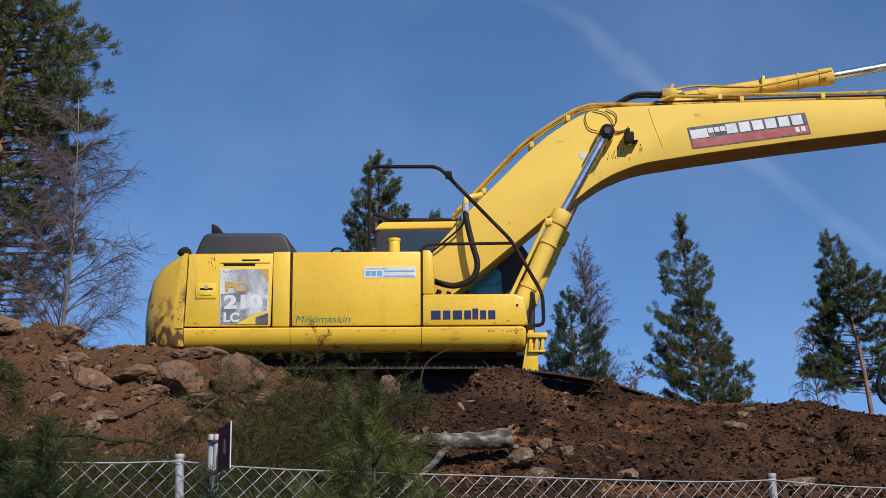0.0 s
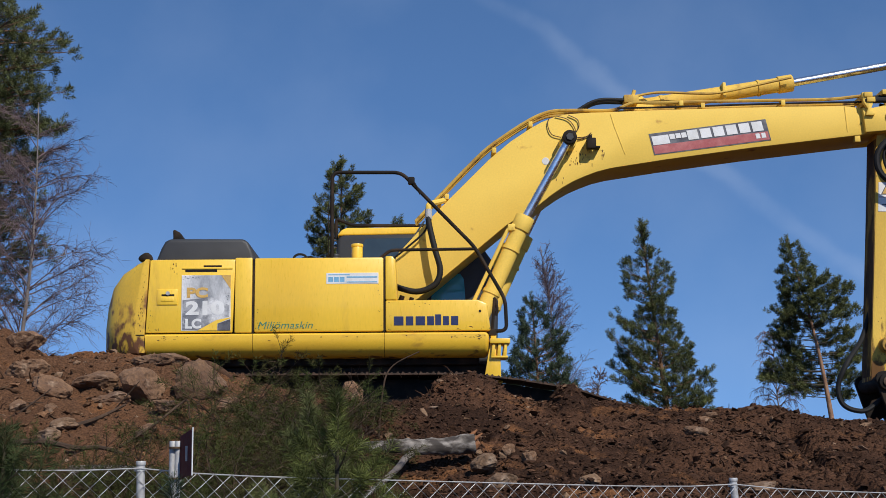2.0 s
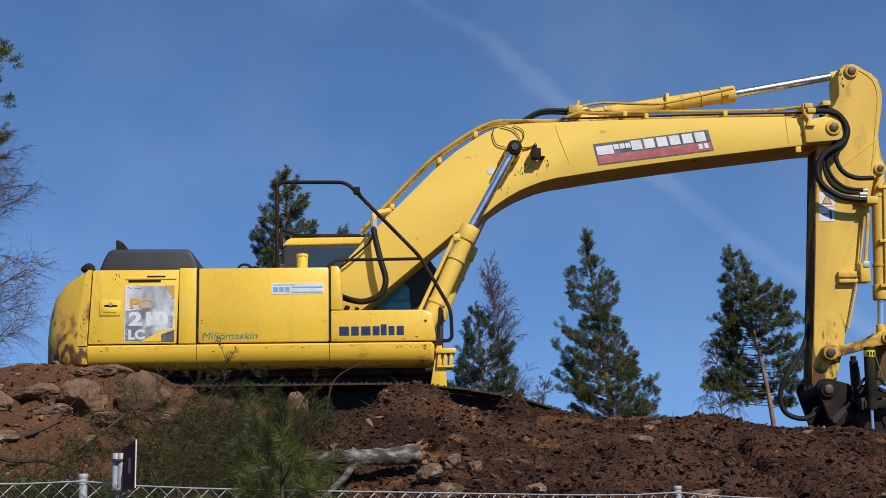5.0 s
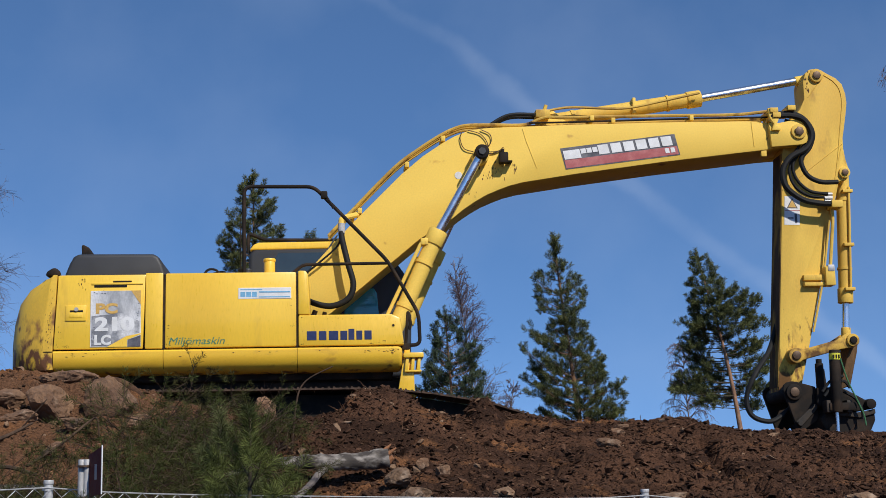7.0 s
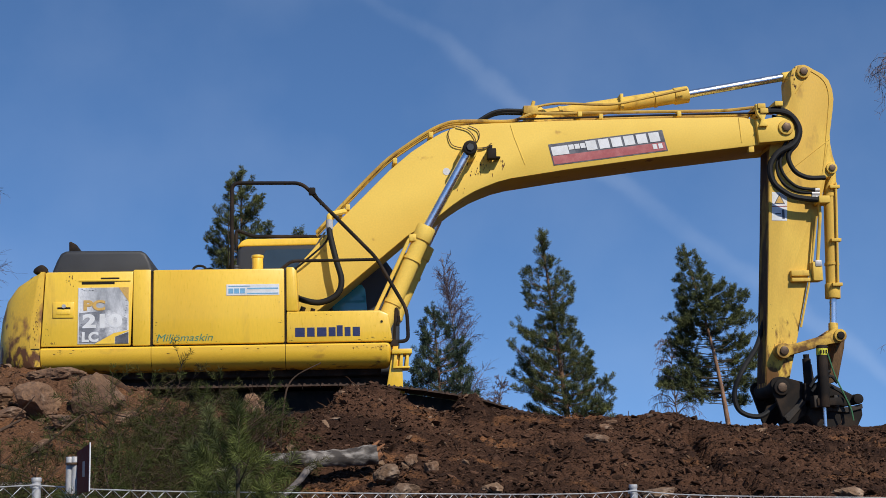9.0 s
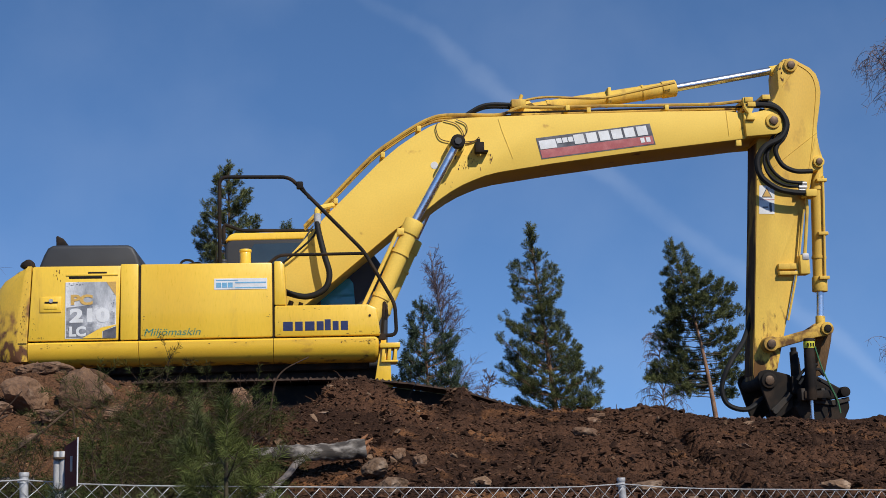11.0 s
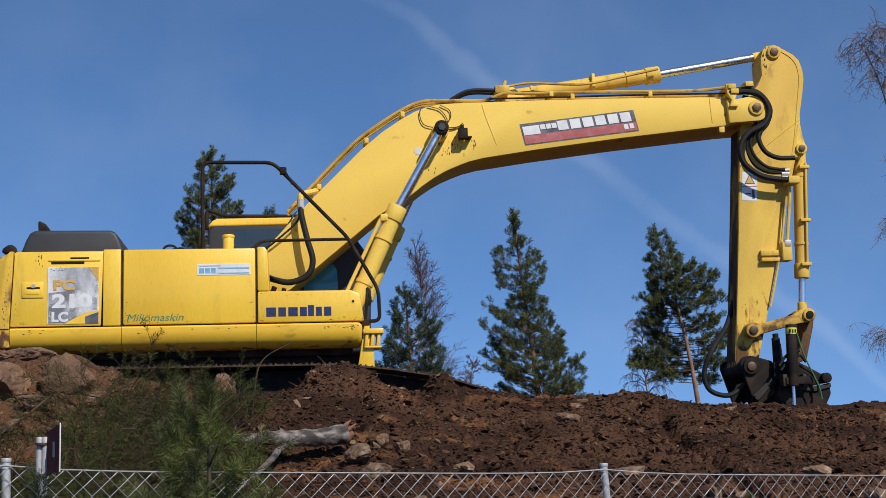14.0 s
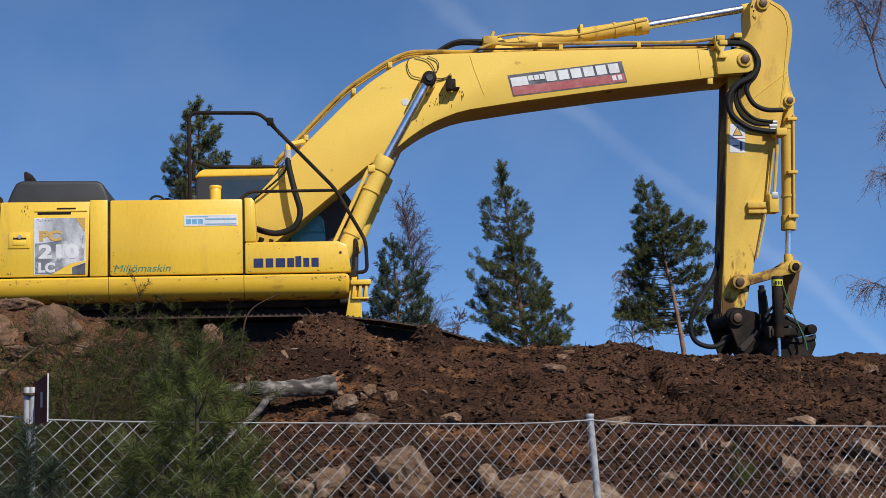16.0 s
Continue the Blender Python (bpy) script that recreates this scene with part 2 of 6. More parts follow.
M_DEAD = surface("dead_wood", (0.085, 0.054, 0.036), 0.9, spec=0.15, second=(0.05, 0.034, 0.025), scale=8, grain=30, shade=0.25)
M_ROOT = surface("muddy_root_bark", (0.10, 0.055, 0.032), 0.95, second=(0.06, 0.032, 0.02), scale=9, grain=40, shade=0.3, bump=0.004, spec=0.15)
M_CUT = surface("cut_wood", (0.28, 0.12, 0.05), 0.8, grain=40, shade=0.2)


# ---- building helpers ----
ORIGIN = {}


def thing(name, at, label, category, group="", kind=""):
    ob = new(name)
    ob.location = at
    ob.empty_display_size = 0.2
    ORIGIN[ob] = Vector(at)
    return tagged(ob, label, category, group, kind)


def part(name, bm, material, parent, label="", smooth=False):
    """Link a bmesh, given in world coordinates, as one mesh under its thing or part."""
    base = ORIGIN[parent]
    bmesh.ops.translate(bm, verts=bm.verts, vec=-base)
    me = bpy.data.meshes.new(name)
    bm.to_mesh(me)
    bm.free()
    me.materials.append(material)
    if smooth:
        me.shade_smooth()
        me.set_sharp_from_angle(angle=radians(38))
    ob = new(name, me)
    ob.parent = parent
    ORIGIN[ob] = base
    return tagged(ob, label)


def single(name, bm, material, at, label, category, group="", kind="", smooth=False):
    """One thing that is one mesh, given in world coordinates."""
    at = Vector(at)
    bmesh.ops.translate(bm, verts=bm.verts, vec=-at)
    me = bpy.data.meshes.new(name)
    bm.to_mesh(me)
    bm.free()
    me.materials.append(material)
    if smooth:
        me.shade_smooth()
        me.set_sharp_from_angle(angle=radians(45))
    ob = new(name, me)
    ob.location = at
    ORIGIN[ob] = at
    return tagged(ob, label, category, group, kind)


def flat_mesh(name, verts, faces, material, at=(0, 0, 0), smooth=False):
    me = bpy.data.meshes.new(name)
    v = np.asarray(verts, dtype=float) - np.array(at)
    me.from_pydata(v.tolist(), [], faces)
    me.materials.append(material)
    if smooth:
        me.shade_smooth()
    ob = new(name, me)
    return ob


def prism(profile, y0, y1, bevel=0.0, seg=2):
    """A plate or box with an outline in x and z, from y0 to y1, with rounded edges."""
    bm = bmesh.new()
    a = [bm.verts.new((x, y0, z)) for x, z in profile]
    b = [bm.verts.new((x, y1, z)) for x, z in profile]
    bm.faces.new(a)
    bm.faces.new(b[::-1])
    for i in range(len(a)):
        j = (i + 1) % len(a)
        bm.faces.new((a[j], a[i], b[i], b[j]))
    bmesh.ops.recalc_face_normals(bm, faces=bm.faces)
    if bevel:
        edges = [e for e in bm.edges if len(e.link_faces) == 2 and e.calc_face_angle() > 0.5]
        bmesh.ops.bevel(bm, geom=edges, offset=bevel, segments=seg, profile=0.5, affect="EDGES", clamp_overlap=True)
    return bm


def box(x0, x1, y0, y1, z0, z1, bevel=0.0, seg=2):
    return prism([(x0, z0), (x1, z0), (x1, z1), (x0, z1)], y0, y1, bevel, seg)


def curve_points(points, steps=6):
    """A smooth line through the points."""
    p = [Vector(q) for q in points]
    p = [p[0] * 2 - p[1]] + p + [p[-1] * 2 - p[-2]]
    out = []
    for i in range(1, len(p) - 2):
        for s in range(steps):
            t = s / steps
            a, b, c, d = p[i - 1], p[i], p[i + 1], p[i + 2]
            out.append(0.5 * (2 * b + (c - a) * t + (2 * a - 5 * b + 4 * c - d) * t * t + (3 * b - a - 3 * c + d) * t ** 3))
    return out + [p[-2]]


def rounded(points, radius, steps=5):
    """A straight-sided line with its corners turned at that radius."""
    p = [Vector(q) for q in points]
    out = [p[0]]
    for a, b, c in zip(p, p[1:], p[2:]):
        u, v = (a - b), (c - b)
        r = min(radius, u.length * 0.45, v.length * 0.45)
        s, e = b + u.normalized() * r, b + v.normalized() * r
        for k in range(steps + 1):
            t = k / steps
            out.append(s.lerp(b, t).lerp(b.lerp(e, t), t))
    return out + [p[-1]]


def tube_data(points, radius, seg=8, end=None, verts=None, faces=None):
    """Vertices and faces of a tube along points; radius may taper to end."""
    verts = [] if verts is None else verts
    faces = [] if faces is None else faces
    pts = [Vector(q) for q in points]
    n = len(pts)
    end = radius if end is None else end
    side = None
    start = len(verts)
    for i, q in enumerate(pts):
        d = (pts[min(i + 1, n - 1)] - pts[max(i - 1, 0)]).normalized()
        if side is None:
            side = d.orthogonal().normalized()
        side = (side - d * side.dot(d))
        side = side.normalized() if side.length > 1e-6 else d.orthogonal().normalized()
        other = d.cross(side)
        r = radius + (end - radius) * i / max(n - 1, 1)
        for k in range(seg):
            a = 2 * math.pi * k / seg
            verts.append(tuple(q + side * (math.cos(a) * r) + other * (math.sin(a) * r)))
    for i in range(n - 1):
        for k in range(seg):
            a, b = start + i * seg + k, start + i * seg + (k + 1) % seg
            faces.append((a, b, b + seg, a + seg))
    faces.append(tuple(range(start + seg - 1, start - 1, -1)))
    faces.append(tuple(range(start + (n - 1) * seg, start + n * seg)))
    return verts, faces


def tube(points, radius, seg=8, end=None):
    v, f = tube_data(points, radius, seg, end)
    me = bpy.data.meshes.new("t")
    me.from_pydata(v, [], f)
    bm = bmesh.new()
    bm.from_mesh(me)
    bpy.data.meshes.remove(me)
    bmesh.ops.recalc_face_normals(bm, faces=bm.faces)
    return bm


def rod(p0, p1, radius, seg=20, bevel=0.0):
    bm = tube([p0, p1], radius, seg)
    if bevel:
        edges = [e for e in bm.edges if e.calc_face_angle() > 1.0]
        bmesh.ops.bevel(bm, geom=edges, offset=bevel, segments=2, profile=0.5, affect="EDGES")
    return bm


def join(*bms):
    out = bmesh.new()
    for bm in bms:
        me = bpy.data.meshes.new("j")
        bm.to_mesh(me)
        bm.free()
        out.from_mesh(me)
        bpy.data.meshes.remove(me)
    return out


def lettering(words, x, y, z, height, width, material, parent, name="lettering", shear=0.0, depth=0.002, face=0.0, bold=0.0):
    """Words on an upright face that looks to -y; x, z is the lower left corner; face leans the baseline, in degrees."""
    cu = bpy.data.curves.new("words", "FONT")
    cu.body, cu.size, cu.extrude, cu.shear, cu.offset = words, 1.0, 0.0, shear, bold
    ob = bpy.data.objects.new("words", cu)
    scene.collection.objects.link(ob)
    me = bpy.data.meshes.new_from_object(ob.evaluated_get(bpy.context.evaluated_depsgraph_get()))
    bpy.data.objects.remove(ob)
    co = np.array([v.co for v in me.vertices])
    lo, hi = co.min(0), co.max(0)
    m = (Matrix.Translation((x, y, z)) @ Matrix.Rotation(radians(-face), 4, "Y") @
         Matrix(((width / (hi[0] - lo[0]), 0, 0, 0), (0, 0, -1, 0), (0, height / (hi[1] - lo[1]), 0, 0), (0, 0, 0, 1))) @
         Matrix.Translation((-lo[0], -lo[1], 0)))
    me.transform(m)
    bm = bmesh.new()
    bm.from_mesh(me)
    bpy.data.meshes.remove(me)
    return part(name, bm, material, parent)


# ---- value noise on arrays ----
def lattice(x, y, seed):
    xi, yi = np.floor(x).astype(np.int64), np.floor(y).astype(np.int64)
    fx, fy = x - xi, y - yi
    fx, fy = fx * fx * (3 - 2 * fx), fy * fy * (3 - 2 * fy)

    def h(a, b):
        k = (a * 374761393 + b * 668265263 + seed * 974634777) & 0xFFFFFFFF
        k = ((k ^ (k >> 13)) * 1274126177) & 0xFFFFFFFF
        return ((k ^ (k >> 16)) & 0xFFFF) / 65535.0 * 2 - 1
    return (h(xi, yi) * (1 - fx) + h(xi + 1, yi) * fx) * (1 - fy) + (h(xi, yi + 1) * (1 - fx) + h(xi + 1, yi + 1) * fx) * fy


def fractal(x, y, scale, octaves, seed, ridged=False):
    out, amp, total = 0.0, 1.0, 0.0
    for k in range(octaves):
        a = 0.7 * k + 0.3
        u, v = x * math.cos(a) - y * math.sin(a), x * math.sin(a) + y * math.cos(a)
        n = lattice(u * scale, v * scale, seed + k)
        out = out + amp * ((1 - 2 * np.abs(n)) if ridged else n)
        total, amp, scale = total + amp, amp * 0.55, scale * 2.05
    return out / total


# ---- ground: one sheet from the road side up the bank and out to the horizon ----
CREST_X = (-60, -12, -5.2, -4.7, -4.35, -4.1, -3.9, -3.7, -3.2, -2.65, -2.1, -1.55, -0.54, 0.0, 0.18, 0.5, 0.68, 0.86, 1.1, 1.25, 1.33, 1.48, 1.58, 2.0, 2.2, 2.7, 3.06, 3.39, 3.9, 4.4, 5.07, 5.4, 5.9, 6.3, 12, 60)
CREST_Z = (2.6, 2.8, 2.92, 2.92, 3.0, 3.02, 2.84, 2.74, 2.76, 2.76, 2.66, 2.4, 2.24, 2.36, 2.54, 2.55, 2.48, 2.34, 2.28, 2.25, 2.42, 2.43, 2.29, 2.24, 2.21, 2.15, 2.15, 2.2, 2.13, 2.06, 2.03, 2.0, 1.9, 1.86, 1.6, 1.4)
FRONT_Y = (-600, 3.0, 5.0, 6.5, 7.6, 8.6, 10.2, 12.0, 13.2, 13.8)
FRONT_S = (0.0, 0.0, 0.02, 0.14, 0.27, 0.41, 0.60, 0.82, 0.96, 1.0)


def lumps(x, y, scale, seed):
    """Rounded crumbs with sharp creases between them, of mean nought."""
    a = lattice(x * scale + 0.7 * lattice(x * scale * 0.5, y * scale * 0.5, seed + 5), y * scale, seed)
    b = lattice((x * 0.8 - y * 0.6) * scale, (x * 0.6 + y * 0.8) * scale, seed + 1)
    return np.sqrt(np.minimum(np.abs(a), np.abs(b)) + 0.02) * 1.8 - 0.85


def ground(x, y, rough=True):
    x, y = np.asarray(x, float), np.asarray(y, float)
    zc = np.interp(x, CREST_X, CREST_Z)
    broad = np.interp(x, (-60, -12, -4.5, -2.5, 0, 2.5, 6, 12, 60), (2.6, 2.8, 2.92, 2.72, 2.40, 2.18, 1.9, 1.6, 1.4))
    edge = np.clip((y - 12.2) / 1.5, 0, 1)
    edge = edge * edge * (3 - 2 * edge)
    z = (broad * (1 - edge) + zc * edge) * np.interp(y, FRONT_Y, FRONT_S)
    # a furrow cut as a dark streak, standing in for a cast shadow
    t = np.clip((13.0 - y) / 4.2, 0, 1)
    off = np.abs(x - (3.42 - 0.30 * t + 0.45 * t * t)) + 3 * np.maximum(np.abs(y - 10.9) - 2.1, 0)
    z = z - 0.15 * np.exp(-(off / 0.085) ** 2) + 0.02 * np.exp(-((off - 0.17) / 0.07) ** 2)
    # a hollow under the fallen log
    z = z - 0.30 * np.exp(-((x + 0.10) / 0.34) ** 2 - ((y - 10.80) / 0.50) ** 2)
    # behind the crest: the bench on which the machine stands, then level ground
    in_bench = 1 / (1 + np.exp(np.clip(-(x + 4.2) * 4, -50, 50))) / (1 + np.exp(np.clip((x - 2.9) * 4, -50, 50)))
    bench = 1.86 * in_bench + (1 - in_bench) * np.where(x > 0, 2.10, 2.3)
    down = np.clip((y - 13.8) / 0.75, 0, 1)
    down = down * down * (3 - 2 * down)
    z = np.where(y > 13.8, zc * (1 - down) + bench * down, z)
    far = np.clip((y - 21) / 30, 0, 1)
    z = z * (1 - far) + 1.6 * far
    if rough:
        here = np.clip((y - 6.0) / 1.5, 0, 1) * np.clip((24 - y) / 6, 0, 1) * np.clip((16 - np.abs(x)) / 4, 0, 1)
        calm = np.where((y > 14.6) & (y < 18.5), 0.35, 1.0)
        left = np.clip((0.3 - x) / 1.5, 0, 1)
        u = x * 0.58
        z = z + here * calm * (0.09 * fractal(x, y, 0.9, 3, 3) + (0.035 + 0.045 * left) * lumps(u, y, 2.3, 11)
                               + (0.024 + 0.030 * left) * lumps(u, y, 5.5, 15) + 0.036 * lumps(u, y, 11.0, 19) + 0.026 * lumps(u, y, 23.0, 23) + 0.020 * fractal(x, y, 12.0, 3, 31, True))
    return z


def sheet_lines(lo, hi, step, out_lo, out_hi):
    fine = np.arange(lo, hi + 1e-6, step)
    s, a, b = step * 2, lo, hi
    before, after = [], []
    while a > out_lo:
        a, s = a - s, s * 1.35
        before.append(a)
    s = step * 2
    while b < out_hi:
        b, s = b + s, s * 1.35
        after.append(b)
    return np.array(before[::-1] + list(fine) + after)


gx, gy = sheet_lines(-6.0, 7.0, 0.023, -1500, 1500), sheet_lines(7.4, 14.6, 0.021, -700, 2500)
GX, GY = np.meshgrid(gx, gy)
GZ = ground(GX, GY)
nx, ny = len(gx), len(gy)
idx = np.arange(nx * ny).reshape(ny, nx)
quads = np.stack([idx[:-1, :-1], idx[:-1, 1:], idx[1:, 1:], idx[1:, :-1]], -1).reshape(-1, 4)
soil = flat_mesh("ground", np.stack([GX, GY, GZ], -1).reshape(-1, 3), quads.tolist(), M_SOIL)
tagged(soil, "bank of freshly dug reddish brown soil", "ground", kind="structure")


# ---- excavator ----
digger = thing("excavator", (-0.4, 16.35, 1.86), "yellow tracked excavator with rusty scuffed paint on the soil bank", "excavator")
NEAR, FAR = 15.0, 17.72


def slab(name, x0, x1, z0, z1, material, y=NEAR, thick=0.05, bevel=0.012, label="", parent=None):
    return part(name, box(x0, x1, y, y + thick, z0, z1, bevel), material, parent or digger, label, True)


# inner frame, dark, behind the panels
part("upper_frame", box(-2.95, 0.62, NEAR + 0.05, FAR - 0.05, 2.93, 3.42), M_BLACK, digger)
part("engine_bay", box(-2.98, -0.36, NEAR + 0.04, FAR - 0.04, 3.40, 3.915), M_BLACK, digger)

# counterweight, rounded at the rear
cw = [(-3.02, 2.93), (-3.33, 2.93), (-3.40, 3.0), (-3.405, 3.24), (-3.385, 3.48), (-3.345, 3.68), (-3.27, 3.83), (-3.16, 3.92), (-3.05, 3.955), (-2.995, 3.955), (-3.028, 3.14)]
bm = bmesh.new()
rings = []
for y in (15.005, 15.012, 15.03, 15.06, 15.10, 15.16, 15.24, 15.34, 15.48, 15.66, 15.9, 16.14, 16.36, 16.6, 16.9, 17.2, 17.45, 17.6, 17.7, FAR):
    q = min(abs(y - 16.36) / 1.355, 1.0)
    # the tail is bowed towards its middle and rounded off at its corners
    bow = -0.25 * (1 - q * q) + 0.27 * max(0.0, (q - 0.70) / 0.30) ** 3
    ring = [bm.verts.new((x + bow * min(max((-3.03 - x) / 0.33, 0), 1), y, z)) for x, z in cw]
    rings.append(ring)
for r0, r1 in zip(rings, rings[1:]):
    for i in range(len(cw)):
        j = (i + 1) % len(cw)
        bm.faces.new((r0[i], r0[j], r1[j], r1[i]))
bm.faces.new(rings[0]), bm.faces.new(rings[-1])
bmesh.ops.recalc_face_normals(bm, faces=bm.faces)
weight = part("counterweight", bm, M_WEIGHT, digger, "rust-stained rounded yellow counterweight", True)
part("seam", box(-3.12, -3.03, NEAR - 0.001, NEAR + 0.03, 3.118, 3.127), M_BLACK, weight)
part("rear_lamp", prism([(-3.135, 3.955), (-3.125, 4.0), (-3.06, 4.045), (-3.01, 4.04), (-2.985, 3.955)], 15.06, 15.24, 0.02), M_BLACK, digger, "black rear work lamp", True)

# rear door with its recessed grey film
door = part("service_door", join(prism([(-2.982, 3.945), (-3.018, 3.145), (-2.075, 3.145), (-2.052, 3.945)], NEAR, NEAR + 0.04, 0.012)), M_PAINT, digger, "", True)
part("decal_panel", prism([(-2.632, 3.165), (-2.635, 3.775), (-2.18, 3.775), (-2.10, 3.64), (-2.095, 3.165)], NEAR - 0.006, NEAR + 0.01, 0.004), M_GREY, door, "scratched silver film with worn numbers")
part("swoosh", prism([(-2.45, 3.167), (-2.25, 3.28), (-2.15, 3.30), (-2.097, 3.31), (-2.097, 3.30), (-2.24, 3.24), (-2.24, 3.167)], NEAR - 0.0085, NEAR - 0.0035), M_PAINT, door)
part("swoosh_shadow", prism([(-2.235, 3.167), (-2.235, 3.24), (-2.097, 3.29), (-2.097, 3.167)], NEAR - 0.0085, NEAR - 0.0035), M_SLATE, door)
part("film_corner", prism([(-2.205, 3.775), (-2.10, 3.775), (-2.10, 3.62)], NEAR - 0.0085, NEAR - 0.0035), M_GOLD, door)
part("scuffed_band", prism([(-2.62, 3.175), (-2.62, 3.50), (-2.30, 3.53), (-2.11, 3.44), (-2.11, 3.315), (-2.25, 3.285), (-2.45, 3.175)], NEAR - 0.0075, NEAR - 0.003), surface("scuffed_dark_film", (0.17, 0.175, 0.19), 0.4, second=(0.36, 0.365, 0.38), scale=7, low=0.45, high=0.62, grain=80, shade=0.15, stain=(0.62, 0.62, 0.62), stain_scale=3.5, stain_low=0.55, stain_high=0.64), door)
lettering("PC", -2.575, NEAR - 0.0105, 3.525, 0.115, 0.23, M_GOLD, door, bold=0.05)
lettering("210", -2.585, NEAR - 0.0105, 3.335, 0.155, 0.42, M_WHITE, door, bold=0.05)
lettering("LC", -2.586, NEAR - 0.0105, 3.187, 0.11, 0.175, M_WHITE, door, bold=0.05)
part("latch_plate", box(-2.90, -2.675, NEAR - 0.012, NEAR + 0.01, 3.45, 3.62, 0.008), M_PAINT, door, "", True)
part("latch_recess", box(-2.85, -2.71, NEAR - 0.0145, NEAR - 0.005, 3.545, 3.567, 0.004), M_BLACK, door)
part("latch", box(-2.855, -2.715, NEAR - 0.018, NEAR - 0.004, 3.484, 3.535, 0.006), M_PAINT, door, "", True)
part("lock", rod((-2.78, NEAR - 0.026, 3.575), (-2.78, NEAR - 0.012, 3.575), 0.022), M_GALV, door)
for z0, z1, x0, x1 in ((3.865, 3.885, -2.40, -2.20), (3.81, 3.838, -2.60, -2.25)):
    part("vent_slot", box(x0, x1, NEAR - 0.003, NEAR + 0.02, z0, z1, 0.004), M_BLACK, door)
part("door_ridge", box(-2.63, -2.08, NEAR - 0.008, NEAR + 0.01, 3.842, 3.862, 0.003), M_PAINT, door, "", True)

slab("pillar_panel", -2.052, -1.866, 3.14, 3.965, M_PAINT, NEAR - 0.012)
side = slab("side_panel", -1.842, -0.432, 3.145, 3.962, M_PAINT, NEAR - 0.004, 0.06, 0.02)
part("seam_shadow_strip", box(-1.868, -1.842, NEAR + 0.012, NEAR + 0.03, 3.13, 3.95), M_BLACK, digger)
part("seam_shadow_strip", box(-0.436, -0.415, NEAR + 0.012, NEAR + 0.03, 3.13, 3.95), M_BLACK, digger)
lettering("Miljömaskin", -1.80, NEAR - 0.0065, 3.158, 0.10, 0.60, M_GREEN, side, shear=0.25)
sma = part("maker_plate", box(-1.058, -0.487, NEAR - 0.0085, NEAR - 0.002, 3.668, 3.790, 0.003), M_WHITE, side, "white plate with light blue bars")
for i in range(3):
    part("plate_block", box(-1.035 + i * 0.062, -0.982 + i * 0.062, NEAR - 0.0105, NEAR - 0.006, 3.69, 3.745), M_LBLUE, sma)
part("plate_bar", box(-0.835, -0.50, NEAR - 0.0105, NEAR - 0.006, 3.735, 3.750), M_LBLUE, sma)
part("plate_bar", box(-0.835, -0.50, NEAR - 0.0105, NEAR - 0.006, 3.683, 3.694), M_LBLUE, sma)
part("plate_bar", box(-1.035, -0.80, NEAR - 0.0105, NEAR - 0.006, 3.765, 3.774), M_LBLUE, sma)
part("hood_deck", box(-2.98, -0.40, NEAR + 0.03, FAR - 0.03, 3.915, 3.955, 0.012), M_PAINT, digger, "", True)

# front column and tool box
part("front_column", prism([(-0.412, 3.49), (-0.412, 3.975), (-0.335, 3.975), (-0.30, 3.93), (-0.285, 3.49)], NEAR - 0.004, NEAR + 0.75, 0.014), M_PAINT, digger, "", True)
tool = part("tool_box", prism([(-0.412, 3.145), (-0.412, 3.485), (0.60, 3.485), (0.70, 3.44), (0.735, 3.145)], NEAR - 0.006, NEAR + 0.80, 0.018), M_PAINT, digger, "", True)
wl_ = ((-0.330, -0.205), (-0.200, -0.098), (-0.093, 0.030), (0.032, 0.128), (0.120, 0.205), (0.205, 0.290), (0.293, 0.392))
for i, (a, b) in enumerate(wl_):
    part("blue_block", box(a + 0.01, b - 0.01, NEAR - 0.009, NEAR - 0.004, 3.206, 3.306 + (0.02 if i == 4 else 0), 0.004), M_BLUE, tool)
part("bolt", rod((0.62, NEAR - 0.012, 3.36), (0.62, NEAR, 3.36), 0.014, 8), M_BLACK, tool)

# skirt under the panels, rounded along its lower edge
sk = [(NEAR + 0.35, 2.875), (NEAR + 0.17, 2.878), (NEAR + 0.10, 2.893), (NEAR + 0.05, 2.922), (NEAR + 0.012, 2.965), (NEAR - 0.010, 3.02), (NEAR - 0.018, 3.06), (NEAR - 0.018, 3.11), (NEAR, 3.128), (NEAR + 0.35, 3.128)]
def skirt(x0, x1):
    bm = bmesh.new()
    a = [bm.verts.new((x0, y, z)) for y, z in sk]
    b = [bm.verts.new((x1, y, z)) for y, z in sk]
    bm.faces.new(a), bm.faces.new(b[::-1])
    for i in range(len(a)):
        j = (i + 1) % len(a)
        bm.faces.new((a[j], a[i], b[i], b[j]))
    bmesh.ops.recalc_face_normals(bm, faces=bm.faces)
    edges = [e for e in bm.edges if e.calc_face_angle() > 1.2 and abs(e.verts[0].co.x - e.verts[1].co.x) < 1e-4 and e.verts[0].co.x > 0.5]
    if edges:
        bmesh.ops.bevel(bm, geom=edges, offset=0.05, segments=3, profile=0.5, affect="EDGES")
    return bm
part("skirt", skirt(-3.015, -1.858), M_SKIRT, digger, "scratched yellow lower skirt", True)
part("skirt", skirt(-1.852, -0.428), M_SKIRT, digger, "scratched yellow lower skirt", True)
part("skirt", skirt(-0.422, 0.715), M_SKIRT, digger, "scratched yellow lower skirt", True)
part("belly_plate", box(-3.0, 0.62, NEAR + 0.30, FAR - 0.1, 2.80, 2.90, 0.02), M_BLACK, digger)

